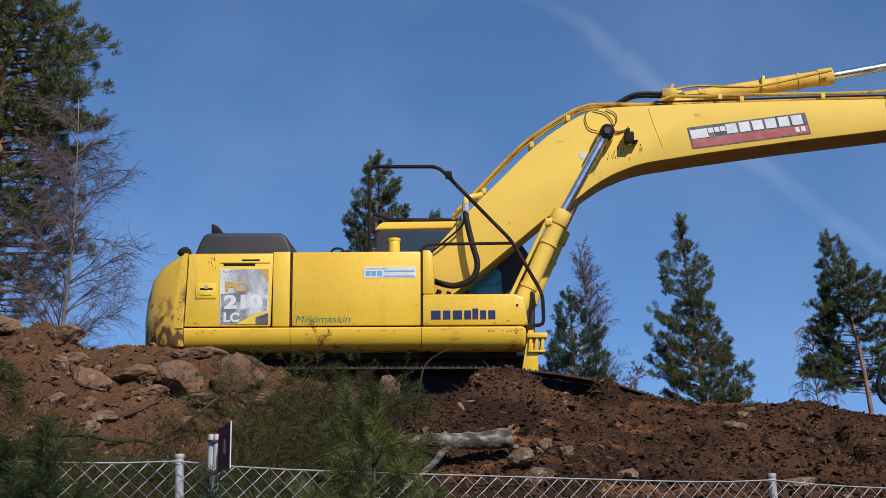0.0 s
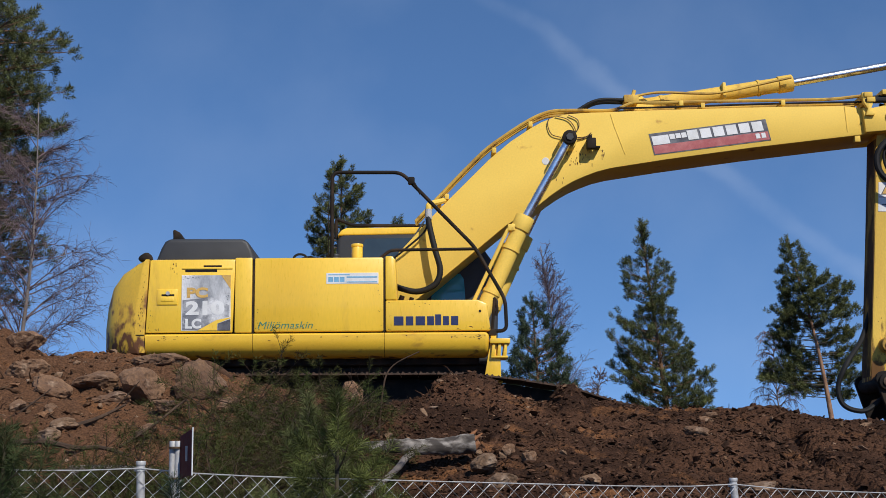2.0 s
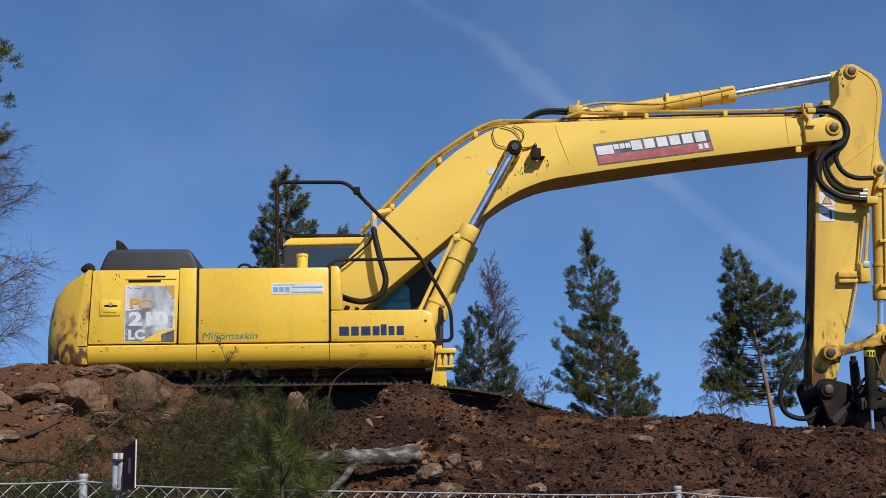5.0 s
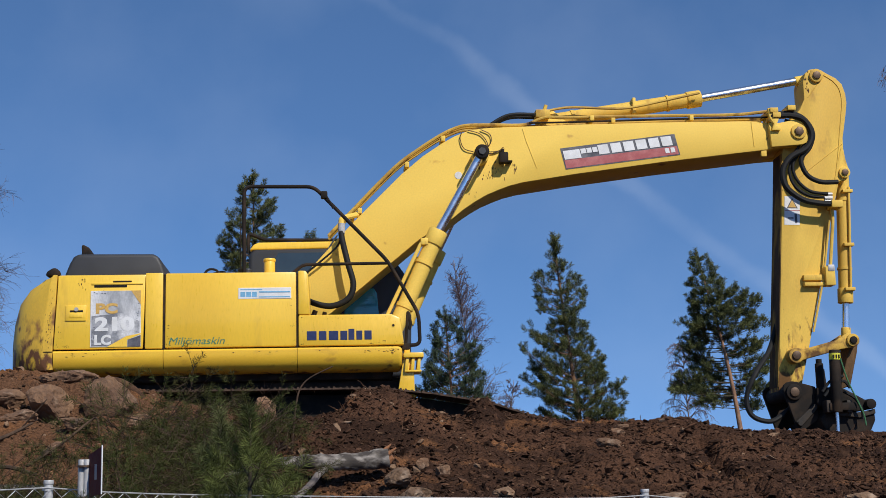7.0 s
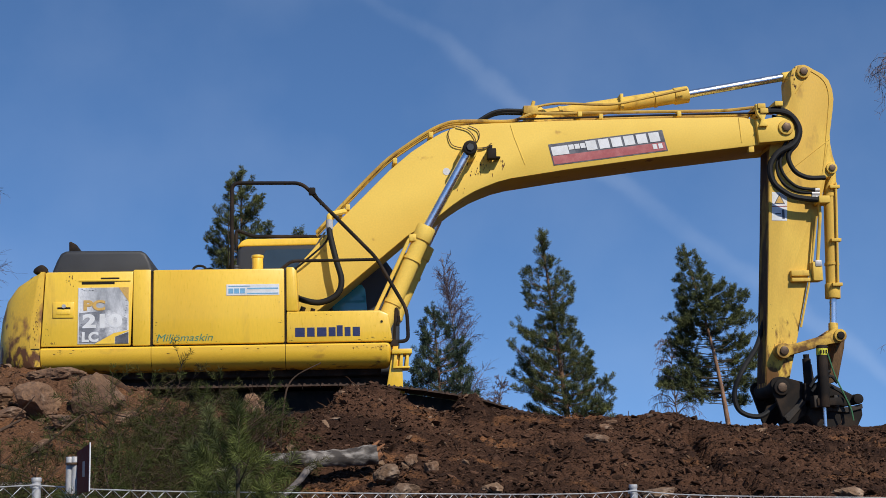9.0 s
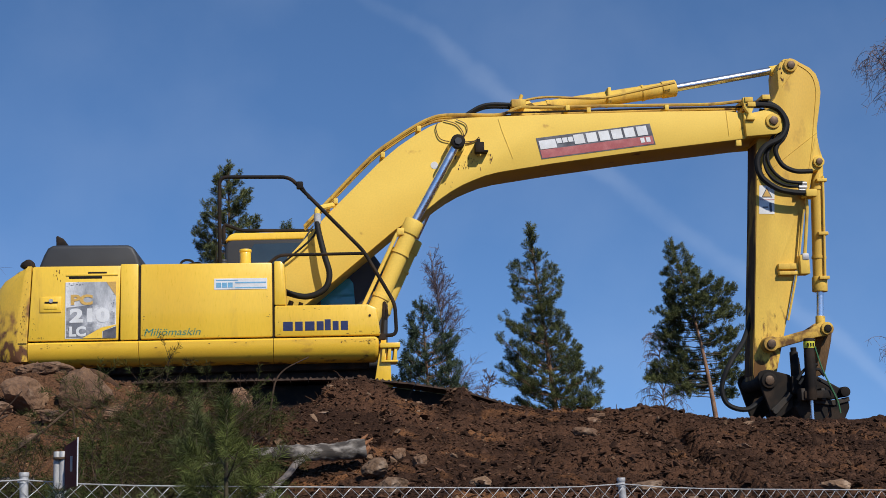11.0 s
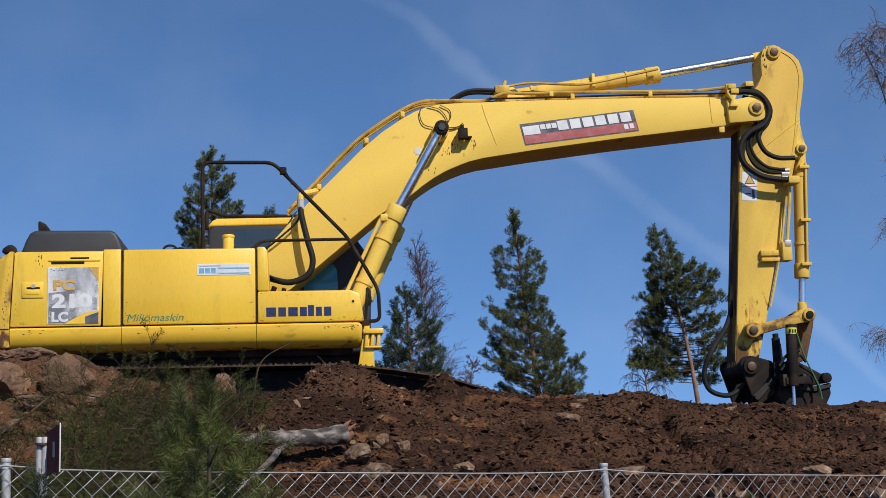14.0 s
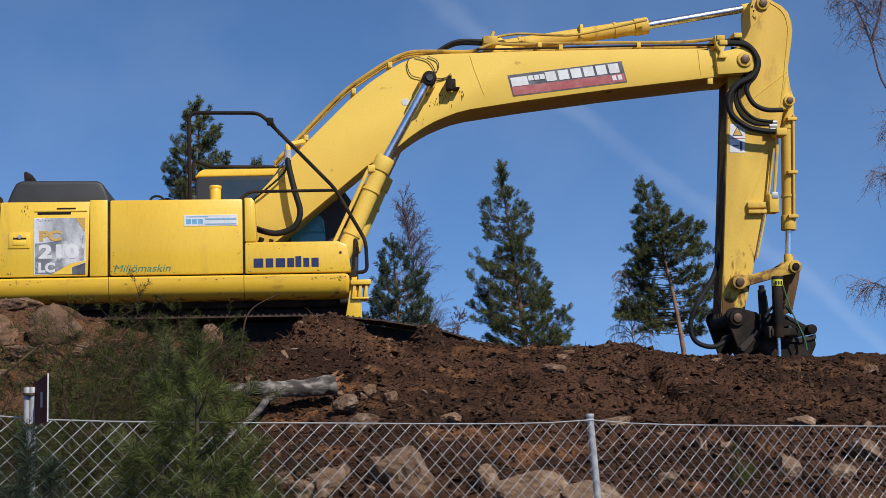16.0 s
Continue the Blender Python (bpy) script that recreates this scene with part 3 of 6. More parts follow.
# engine hood with exhaust
hood_p = [(-2.99, 3.945), (-2.985, 4.02), (-2.94, 4.14), (-2.90, 4.215), (-2.85, 4.25), (-2.03, 4.243), (-1.965, 4.215), (-1.92, 4.12), (-1.888, 4.02), (-1.885, 3.945)]
part("engine_hood", prism(hood_p, 15.36, 17.3, 0.04, 3), M_DARK, digger, "dark grey engine hood", True)
part("exhaust_pipe", prism([(-2.89, 4.20), (-2.90, 4.43), (-2.885, 4.445), (-2.82, 4.41), (-2.755, 4.32), (-2.745, 4.20)], 15.85, 15.97, 0.02, 3), M_BLACK, digger, "dark rusty exhaust stub", True)

# small caps, tank breather and wiring on the deck
part("tank_breather", join(rod((-0.745, 15.5, 3.95), (-0.745, 15.5, 4.165), 0.063, 20, 0.012), rod((-0.745, 15.5, 4.16), (-0.745, 15.5, 4.195), 0.07, 20, 0.01)), M_PAINT, digger, "yellow cylinder with a brown cap", True)
part("filler_cap", join(rod((-0.985, 15.45, 3.95), (-0.985, 15.45, 4.04), 0.06, 16, 0.02), rod((-0.985, 15.45, 4.03), (-0.985, 15.45, 4.075), 0.045, 16, 0.015)), M_DARK, digger, "", True)
part("filler_neck", rod((-0.985, 15.45, 3.95), (-0.985, 15.45, 3.985), 0.10, 18, 0.01), M_PAINT, digger, "", True)
for pts in ([(-1.46, 15.6, 3.95), (-1.47, 15.6, 4.06), (-1.41, 15.6, 4.10), (-1.33, 15.6, 4.07), (-1.33, 15.6, 3.95)],
            [(-1.40, 15.6, 3.95), (-1.40, 15.6, 4.03), (-1.34, 15.62, 4.06), (-1.25, 15.62, 4.06), (-1.20, 15.62, 3.95)]):
    part("deck_hose", tube(curve_points(pts, 5), 0.014, 7), M_RUBBER, digger, "", True)
part("aerial", tube([(-1.16, 16.9, 3.95), (-1.17, 16.9, 4.95)], 0.005, 5), M_BLACK, digger)

# hand rails of dark tube on the near side
RAIL = 15.12
part("hand_rail", tube(rounded([(-1.005, RAIL + 0.02, 3.94), (-1.007, RAIL, 4.945), (-0.235, RAIL, 4.94), (0.575, RAIL, 4.09), (0.905, RAIL, 3.50), (0.915, RAIL, 3.155), (0.76, RAIL, 3.15)], 0.09, 6), 0.021, 10), M_BLACK, digger, "dark steel hand rail", True)
part("hand_rail", tube(rounded([(-0.50, RAIL + 0.02, 3.95), (-0.36, RAIL, 4.06), (0.585, RAIL, 4.068)], 0.06, 5), 0.018, 10), M_BLACK, digger, "dark steel hand rail", True)
part("rail_joint", join(box(-0.16, -0.085, RAIL - 0.035, RAIL + 0.035, 4.80, 4.885, 0.015), tube([(-0.10, RAIL - 0.01, 4.83), (-0.02, RAIL - 0.01, 4.69)], 0.014, 6)), M_BLACK, digger, "", True)
part("hand_rail", tube(rounded([(0.76, RAIL + 0.05, 3.16), (0.79, RAIL + 0.05, 3.55), (0.82, RAIL + 0.05, 3.40), (0.80, RAIL + 0.05, 3.33)], 0.05, 4), 0.017, 8), M_BLACK, digger, "", True)
part("rail_foot", box(0.70, 0.80, RAIL - 0.03, RAIL + 0.1, 3.10, 3.17, 0.01), M_BLACK, digger, "", True)

# steps at the front corner
st = part("step_bracket", prism([(0.655, 2.60), (0.70, 2.86), (0.735, 3.06), (0.79, 3.05), (0.84, 2.86), (0.845, 2.60)], NEAR + 0.06, NEAR + 0.12, 0.008), M_PAINT, digger, "", True)
for x in (0.735, 0.80, 0.865):
    part("step_rib", prism([(x, 2.865), (x + 0.02, 3.03), (x + 0.05, 3.03), (x + 0.04, 2.865)], NEAR + 0.02, NEAR + 0.30, 0.004), M_PAINT, st, "", True)
part("step_tread", box(0.725, 0.945, NEAR + 0.0, NEAR + 0.38, 3.005, 3.06, 0.008), M_PAINT, st, "", True)
part("step_tread", box(0.735, 0.92, NEAR + 0.02, NEAR + 0.38, 2.85, 2.872, 0.006), M_PAINT, st, "", True)
part("step_post", box(0.74, 0.80, NEAR + 0.1, NEAR + 0.2, 3.04, 3.16, 0.008), M_PAINT, st, "", True)
part("step_tread", box(0.66, 0.86, NEAR + 0.0, NEAR + 0.38, 2.57, 2.60, 0.008), M_PAINT, st, "", True)

# cab on the far side
CAB = 16.80
cab = part("cab", prism([(-1.05, 2.95), (-1.06, 4.48), (-0.98, 4.60), (0.30, 4.63), (0.62, 4.55), (0.86, 4.2), (0.92, 3.7), (0.90, 2.95)], CAB, FAR, 0.05, 3), M_DARK, digger, "dark cab with a yellow roof edge", True)
part("cab_roof", prism([(-1.055, 4.53), (-1.00, 4.60), (-0.94, 4.625), (0.30, 4.635), (0.46, 4.60), (0.47, 4.545)], CAB - 0.012, FAR + 0.01, 0.02, 3), M_PAINT, cab, "", True)
part("side_window", prism([(-0.72, 4.08), (-0.745, 4.42), (-0.70, 4.49), (0.20, 4.50), (0.20, 4.08)], CAB - 0.006, CAB + 0.02, 0.004), M_GLASS, cab)
part("lower_window", prism([(0.10, 3.55), (0.10, 4.02), (0.46, 4.04), (0.50, 3.98), (0.53, 3.55)], CAB - 0.006, CAB + 0.02, 0.004), M_TEAL, cab, "teal tinted window pane")
part("roof_rail", tube(rounded([(-1.07, CAB + 0.05, 4.50), (-1.07, CAB + 0.05, 4.75), (-0.86, CAB + 0.05, 4.665), (0.40, CAB + 0.05, 4.65)], 0.05, 5), 0.022, 8), M_BLACK, cab, "", True)
part("roof_rail", tube(rounded([(-1.07, FAR - 0.05, 4.50), (-1.07, FAR - 0.05, 4.75), (-0.86, FAR - 0.05, 4.69), (0.40, FAR - 0.05, 4.68)], 0.05, 5), 0.022, 8), M_BLACK, cab, "", True)
part("mirror_stay", tube([(-0.40, CAB - 0.25, 4.00), (0.02, CAB - 0.25, 4.66)], 0.012, 6), M_GALV, cab)

# ---- boom ----
B0, B1 = 16.05, 16.79
boom_p = [(-0.40, 3.60), (-0.42, 3.85), (-0.30, 4.17), (0.18, 4.69), (0.79, 5.30), (1.05, 5.52), (1.28, 5.675), (1.43, 5.76), (1.59, 5.825), (1.75, 5.857), (1.90, 5.868), (2.93, 5.905), (4.33, 5.937), (5.05, 5.940), (5.16, 5.930),
          (5.36, 5.90), (5.50, 5.905), (5.56, 5.645), (5.30, 5.585), (3.95, 5.43), (2.90, 5.29), (2.25, 5.19), (2.08, 5.148), (1.94, 5.095), (1.80, 5.035), (1.66, 4.955), (1.52, 4.86), (1.39, 4.755), (0.99, 4.505), (-0.06, 3.64), (-0.20, 3.56)]
boom = part("boom", prism(boom_p, B0, B1, 0.012), M_BOOM, digger, "pale yellow bent boom", True)
for y0, y1 in ((B0 - 0.06, B0 + 0.1), (B1 - 0.1, B1 + 0.06)):
    ear = [(5.30, 5.60), (5.28, 5.90), (5.40, 5.90), (5.50, 5.92), (5.60, 5.945)]
    ear += [(5.643 + 0.165 * math.cos(radians(a)), 5.79 + 0.165 * math.sin(radians(a))) for a in range(85, -100, -20)]
    part("boom_tip", prism(ear, y0, y1, 0.01), M_BOOM, boom, "", True)
part("tip_boss", rod((5.643, B0 - 0.085, 5.79), (5.643, B1 + 0.085, 5.79), 0.095, 24, 0.01), M_ARM, boom, "", True)
part("tip_pin", rod((5.643, B0 - 0.105, 5.79), (5.643, B1 + 0.105, 5.79), 0.058, 6, 0.004), M_PIN, boom, "", True)
part("weld_seam", tube([(2.26, B0 - 0.001, 5.85), (2.30, B0 - 0.001, 5.70), (2.42, B0 - 0.001, 5.36)], 0.005, 5), M_BOOM, boom)
part("weld_seam", tube([(5.08, B0 - 0.001, 5.93), (5.10, B0 - 0.001, 5.62)], 0.006, 5), M_BOOM, boom)
part("tip_block", box(5.185, 5.255, B0 + 0.012, B0 + 0.08, 5.50, 5.59, 0.008), M_BOOM, boom, "", True)
# cylinder boss, lamp and cables on the boom's side
part("cylinder_boss", rod((1.73, B0 - 0.16, 5.49), (1.73, B1 + 0.16, 5.49), 0.10, 24, 0.01), M_BOOM, boom, "", True)
part("boss_cap", rod((1.728, 15.70, 5.49), (1.728, 15.76, 5.49), 0.085, 24, 0.012), M_BLACK, boom, "black greasy pin cap", True)
part("boss_bolt", rod((1.728, 15.685, 5.49), (1.728, 15.70, 5.49), 0.045, 6), M_DARK, boom)
lampb = part("work_lamp", join(box(1.95, 2.06, B0 - 0.15, B0 - 0.05, 5.40, 5.53, 0.012), box(1.985, 2.02, B0 - 0.1, B0 + 0.01, 5.50, 5.58, 0.005), box(2.05, 2.11, B0 - 0.12, B0, 5.415, 5.435, 0.004)), M_BLACK, boom, "black work lamp", True)
for pts in ([(1.52, 5.80), (1.50, 5.72), (1.55, 5.60), (1.70, 5.56), (1.88, 5.545), (2.03, 5.60)], [(1.60, 5.83), (1.75, 5.78), (1.83, 5.66), (1.80, 5.57), (1.95, 5.57), (2.02, 5.62)],
            [(1.75, 5.84), (1.86, 5.78), (1.87, 5.68), (1.80, 5.60)]):
    part("cable", tube(curve_points([(x, B0 - 0.02, z) for x, z in pts], 6), 0.006, 5), M_PIN, boom)
part("sticker", rod((1.47, B0 - 0.004, 5.28), (1.47, B0 + 0.01, 5.28), 0.045, 14), M_WHITE, boom)

# banner: dark upper strip with white blocks, red lower strip
ang = math.atan2(5.783 - 5.606, 4.12 - 2.709)


def on_banner(u, v):
    """Along and up the banner from its lower left corner."""
    return (2.768 - 0.059 + u * math.cos(ang) + 0.059 * (1 - v / 0.262), 5.343 + u * math.sin(ang) + v)


def strip(u0, u1, v0, v1, lift):
    return prism([on_banner(u0, v0), on_banner(u1, v0), on_banner(u1, v1), on_banner(u0, v1)], B0 - lift, B0 - lift + 0.004)


banner = part("banner", strip(0, 1.42, 0, 0.262, 0.004), M_SLATE, boom, "grey and red banner with white blocks")
part("red_strip", strip(0.012, 1.405, 0.012, 0.112, 0.0065), M_RED, banner)
wide = [(0.02, 0.225, 0.118, 0.225), (0.235, 0.30, 0.165, 0.225), (0.31, 0.37, 0.165, 0.225), (0.38, 0.44, 0.165, 0.225)]
wide += [(0.45 + k * 0.157, 0.45 + k * 0.157 + 0.128, 0.128, 0.243) for k in range(6)]
for a, b, c, d in wide:
    part("white_block", strip(a, b, c, d, 0.0095), M_WHITE, banner)
for a in (1.25, 1.32):
    part("white_block", strip(a, a + 0.05, 0.04, 0.10, 0.0095), M_WHITE, banner)

# steel pipes and hoses along the boom's back
for off, lift, r in ((0.10, 0.040, 0.021), (0.22, 0.045, 0.021), (0.36, 0.045, 0.018)):
    pts = [(-0.06, 4.53), (0.25, 4.86), (0.74, 5.36), (1.03, 5.58), (1.27, 5.74), (1.44, 5.83), (1.60, 5.875), (1.90, 5.885), (2.30, 5.89)]
    pts += [(2.55, 5.98), (2.80, 5.975), (3.4, 5.99), (4.2, 6.0), (4.9, 6.01), (5.32, 6.05)] if off == 0.10 else [(2.9, 5.915), (4.2, 5.955), (5.32, 5.985)]
    pts = [(x - 0.022 * min(max((1.7 - x) / 0.6, 0), 1), z + 0.008 * min(max((2.2 - x) / 0.6, 0), 1)) for x, z in pts]
    part("pipe", tube(curve_points([(x, B0 + off, z + lift) for x, z in pts], 5), r, 8), M_PIPE, boom, "", True)
part("pipe", tube(curve_points([(x, B0 + 0.04, z) for x, z in ((2.35, 5.935), (2.9, 5.945), (3.6, 5.965), (4.4, 5.985), (5.3, 6.0))], 4), 0.012, 6), M_BLACK, boom, "", True)
part("pipe", tube(curve_points([(x, B0 + 0.16, z) for x, z in ((2.52, 6.10), (2.75, 6.15), (2.95, 6.165), (3.3, 6.15), (3.6, 6.155), (4.0, 6.235), (4.5, 6.345))], 4), 0.016, 7), M_PIPE, boom, "", True)
for x, z in ((0.20, 4.76), (0.29, 4.86), (0.86, 5.42), (1.30, 5.74), (3.12, 5.99), (4.35, 5.99), (3.38, 5.96)):
    part("pipe_clamp", box(x - 0.025, x + 0.025, B0 + 0.02, B0 + 0.42, z - 0.03, z + 0.035, 0.006), M_BOOM, boom, "", True)
for dy in (0.12, 0.24):
    part("hose", tube(curve_points([(1.88, B0 + dy, 5.93), (2.05, B0 + dy, 6.03), (2.20, B0 + dy, 6.065), (2.45, B0 + dy, 6.06)], 5), 0.024, 8), M_RUBBER, boom, "", True)
part("hose_end", box(2.44, 2.62, B0 + 0.08, B0 + 0.3, 6.02, 6.12, 0.015), M_ARM, boom, "", True)
part("hose_end", rod((2.55, B0 + 0.15, 6.1), (2.58, B0 + 0.15, 6.19), 0.022, 8), M_ARM, boom)
# hose loop at the foot of the boom
part("hose", tube(curve_points([(0.07, B0 - 0.12, 4.62), (0.075, B0 - 0.14, 4.5), (0.14, B0 - 0.18, 4.2), (0.20, B0 - 0.2, 3.95), (0.14, B0 - 0.2, 3.78), (-0.05, B0 - 0.18, 3.70), (-0.25, B0 - 0.14, 3.74), (-0.4, B0 - 0.1, 3.82)], 6), 0.036, 10), M_RUBBER, boom, "thick black hydraulic hose", True)
part("hose_collar", rod((0.07, B0 - 0.12, 4.56), (0.07, B0 - 0.12, 4.68), 0.042, 12), M_GALV, boom)
part("hose_elbow", tube(curve_points([(0.07, B0 - 0.12, 4.68), (0.08, B0 - 0.11, 4.74), (0.18, B0 - 0.05, 4.78), (0.26, B0 + 0.06, 4.82)], 4), 0.034, 8), M_BOOM, boom, "", True)
part("hose", tube(curve_points([(-0.42, B0 - 0.05, 4.05), (-0.20, B0 - 0.08, 4.22), (0.02, B0 - 0.08, 4.42), (0.07, B0 - 0.08, 4.58)], 5), 0.012, 6), M_RUBBER, boom)
part("foot_fitting", join(rod((-0.30, B0 - 0.1, 3.50), (-0.24, B0 - 0.1, 3.66), 0.03, 10), rod((-0.17, B0 - 0.1, 3.50), (-0.13, B0 - 0.1, 3.64), 0.026, 10), box(-0.36, -0.06, B0 - 0.16, B0, 3.48, 3.56, 0.01)), M_PIN, boom, "", True)


def hydraulic(name, foot, head, eye, radius, rod_r, parent, barrel_mat=M_BOOM):
    """A cylinder from its foot to the head of its barrel, with a chrome rod out to its eye."""
    f, h, e = Vector(foot), Vector(head), Vector(eye)
    d = (h - f).normalized()
    c = part(name, join(rod(f, h, radius, 22), rod(h - d * 0.16, h + d * 0.02, radius * 1.16, 22, 0.008), rod(h - d * 0.42, h - d * 0.39, radius * 1.12, 22), rod(f + d * 0.3, f + d * 0.34, radius * 1.1, 22)), barrel_mat, parent, "", True)
    part("piston_rod", rod(h, e, rod_r, 18), M_CHROME, c, "polished chrome rod", True)
    return c


for y, dx in ((15.80, 0.0), (17.06, 0.08)):
    c = hydraulic("boom_cylinder", (0.655 + dx, y, 3.38), (1.19 + dx, y, 4.54), (1.72 + dx * 0.2, y, 5.475), 0.097, 0.050, digger)
    part("rod_eye", rod((1.728, y - 0.075, 5.49), (1.728, y + 0.075, 5.49), 0.085, 20, 0.01), M_BLACK, c, "", True)
    part("cylinder_pipe", tube(rounded([(0.50, y - 0.04, 3.40), (0.985, y - 0.06, 4.40), (1.045, y - 0.05, 4.46), (1.11, y, 4.45)], 0.05, 4), 0.022, 8), M_BOOM, c, "", True)
    part("pipe_block", box(0.985, 1.07, y - 0.09, y + 0.02, 4.38, 4.46, 0.01), M_BOOM, c, "", True)

AC = 16.39
ac = hydraulic("arm_cylinder", (2.62, AC, 6.03), (4.535, AC, 6.325), (5.88, AC, 6.565), 0.092, 0.05, digger, M_ARM)
part("cylinder_lug", prism([(2.45, 5.86), (2.50, 6.12), (2.68, 6.14), (2.95, 5.90)], AC - 0.12, AC + 0.12, 0.01), M_BOOM, ac, "", True)
part("pipe_clamp", box(3.67, 3.71, AC - 0.13, AC + 0.11, 6.10, 6.305, 0.008), M_BOOM, ac, "", True)
part("rod_end", rod((5.78, AC, 6.545), (5.93, AC, 6.572), 0.062, 16, 0.01), M_BOOM, ac, "", True)

# ---- arm ----
A0, A1 = 16.15, 16.51
arm_p = [(5.80, 6.47), (5.835, 6.58), (5.89, 6.63), (5.967, 6.64), (6.04, 6.625), (6.11, 6.58), (6.22, 6.52), (6.295, 6.44), (6.33, 6.32), (6.338, 6.20), (6.315, 6.05), (6.285, 5.90), (6.255, 5.75), (6.252, 5.62), (6.27, 5.48), (6.30, 5.36),
         (6.295, 5.27), (6.25, 5.215), (6.165, 5.20), (5.995, 4.59), (5.838, 3.90), (5.642, 3.15), (5.525, 2.72), (5.48, 2.60), (5.40, 2.54), (5.30, 2.55), (5.235, 2.64), (5.285, 3.22), (5.402, 4.60), (5.477, 5.58),
         (5.53, 5.70), (5.58, 5.96), (5.74, 6.12), (5.80, 6.25)]
arm = part("arm", prism(arm_p, A0, A1, 0.012), M_ARM, digger, "scuffed yellow dipper arm", True)
for x, z, r in ((5.967, 6.545, 0.085), (6.235, 5.31, 0.07)):
    part("boss", rod((x, A0 - 0.035, z), (x, A1 + 0.035, z), r, 22, 0.008), M_ARM, arm, "", True)
    part("pin", rod((x, A0 - 0.055, z), (x, A1 + 0.055, z), r * 0.6, 8, 0.005), M_PIN, arm, "", True)
part("weld_seam", tube([(5.50, A0 - 0.001, 5.13), (6.24, A0 - 0.001, 5.68)], 0.006, 5), M_ARM, arm)
part("weld_seam", tube([(5.85, A0 - 0.001, 6.27), (6.08, A0 - 0.001, 6.57)], 0.006, 5), M_ARM, arm)
part("edge_seam", tube(curve_points([(x, A0 - 0.001, z) for x, z in ((6.06, 6.56), (6.18, 6.48), (6.25, 6.38), (6.275, 6.22), (6.25, 6.02), (6.215, 5.80), (6.17, 5.5), (6.12, 5.24))], 5), 0.007, 5), M_ARM, arm)
part("edge_strip", prism([(6.10, 5.20), (6.13, 5.20), (6.24, 5.62), (6.22, 5.63)], A0 - 0.006, A0 + 0.01), M_ARM, arm)
part("underside_plate", prism([(5.279, 3.22), (5.396, 4.60), (5.471, 5.56), (5.475, 5.56), (5.402, 4.60), (5.285, 3.22), (5.24, 2.70), (5.234, 2.70)], A0 + 0.012, A1 - 0.012), M_CAKED, arm, "underside of the arm caked with dark mud")
warn = part("warning_label", prism([(5.442, 4.665), (5.632, 4.66), (5.658, 5.015), (5.468, 5.02)], A0 - 0.004, A0 + 0.004), M_WHITE, arm, "white warning label with a yellow triangle")
part("triangle", prism([(5.485, 4.87), (5.62, 4.868), (5.558, 4.995)], A0 - 0.0065, A0 - 0.0025), M_SLATE, warn)
part("triangle_field", prism([(5.502, 4.88), (5.602, 4.878), (5.556, 4.972)], A0 - 0.009, A0 - 0.005), M_GOLD, warn)
part("pictogram", box(5.575, 5.605, A0 - 0.0065, A0 - 0.0025, 4.685, 4.80), M_SLATE, warn)
part("pictogram", box(5.49, 5.56, A0 - 0.0065, A0 - 0.0025, 4.74, 4.755), M_SLATE, warn)
part("label_line", box(5.458, 5.645, A0 - 0.0065, A0 - 0.0025, 4.835, 4.843), M_RED, warn)
# hoses from boom to arm
hoses = [([(5.30, 5.98), (5.55, 5.99), (5.72, 5.93), (5.80, 5.75), (5.72, 5.58), (5.52, 5.47), (5.41, 5.30), (5.44, 5.10), (5.62, 4.95), (5.80, 4.90), (5.97, 4.885)], 0.036, 0.17),
         ([(5.32, 6.02), (5.58, 6.03), (5.74, 5.95), (5.83, 5.78), (5.78, 5.60), (5.66, 5.45), (5.72, 5.26), (5.88, 5.17), (6.10, 5.165)], 0.030, 0.13),
         ([(5.50, 5.95), (5.70, 5.88), (5.76, 5.72), (5.66, 5.55), (5.56, 5.38), (5.60, 5.20), (5.75, 5.06), (5.97, 5.02)], 0.020, 0.11),
         ([(5.50, 5.93), (5.66, 5.85), (5.70, 5.70), (5.58, 5.50), (5.52, 5.30), (5.58, 5.12), (5.74, 5.01), (5.96, 4.98)], 0.018, 0.09)]
for pts, r, lift in hoses:
    part("hose", tube(curve_points([(x, A0 - lift, z) for x, z in pts], 6), r, 9), M_RUBBER, arm, "black hydraulic hose", True)
for z in (5.02, 4.975, 4.93):
    part("hose_fitting", rod((5.93, A0 - 0.09, z), (6.03, A0 - 0.09, z), 0.024, 8), M_GALV, arm)
part("hose_clamp", box(5.98, 6.12, A0 - 0.2, A0 + 0.02, 4.84, 4.93, 0.01), M_ARM, arm, "", True)
part("pipe_bracket", prism([(5.28, 5.96), (5.27, 6.08), (5.36, 6.08), (5.36, 6.0), (5.40, 5.95), (5.36, 5.86), (5.41, 5.84), (5.41, 5.80), (5.30, 5.80), (5.33, 5.88)], B0 - 0.1, B0 - 0.04, 0.006), M_BOOM, boom, "", True)
for x, z in ((5.34, 6.05), (5.37, 5.99), (5.56, 6.08)):
    part("pipe_clamp", box(x - 0.05, x + 0.05, B0 - 0.12, B0 + 0.3, z - 0.03, z + 0.03, 0.006), M_ARM, boom, "", True)
part("arm_pipe", tube(rounded([(6.02, A0 - 0.08, 4.87), (6.02, A0 - 0.08, 4.70), (5.95, A0 - 0.06, 4.10)], 0.05), 0.022, 8), M_ARM, arm, "", True)
part("arm_pipe", tube(rounded([(5.98, A0 - 0.07, 4.70), (5.86, A0 - 0.05, 3.98), (5.70, A0 - 0.03, 3.35)], 0.05), 0.014, 7), M_ARM, arm, "", True)
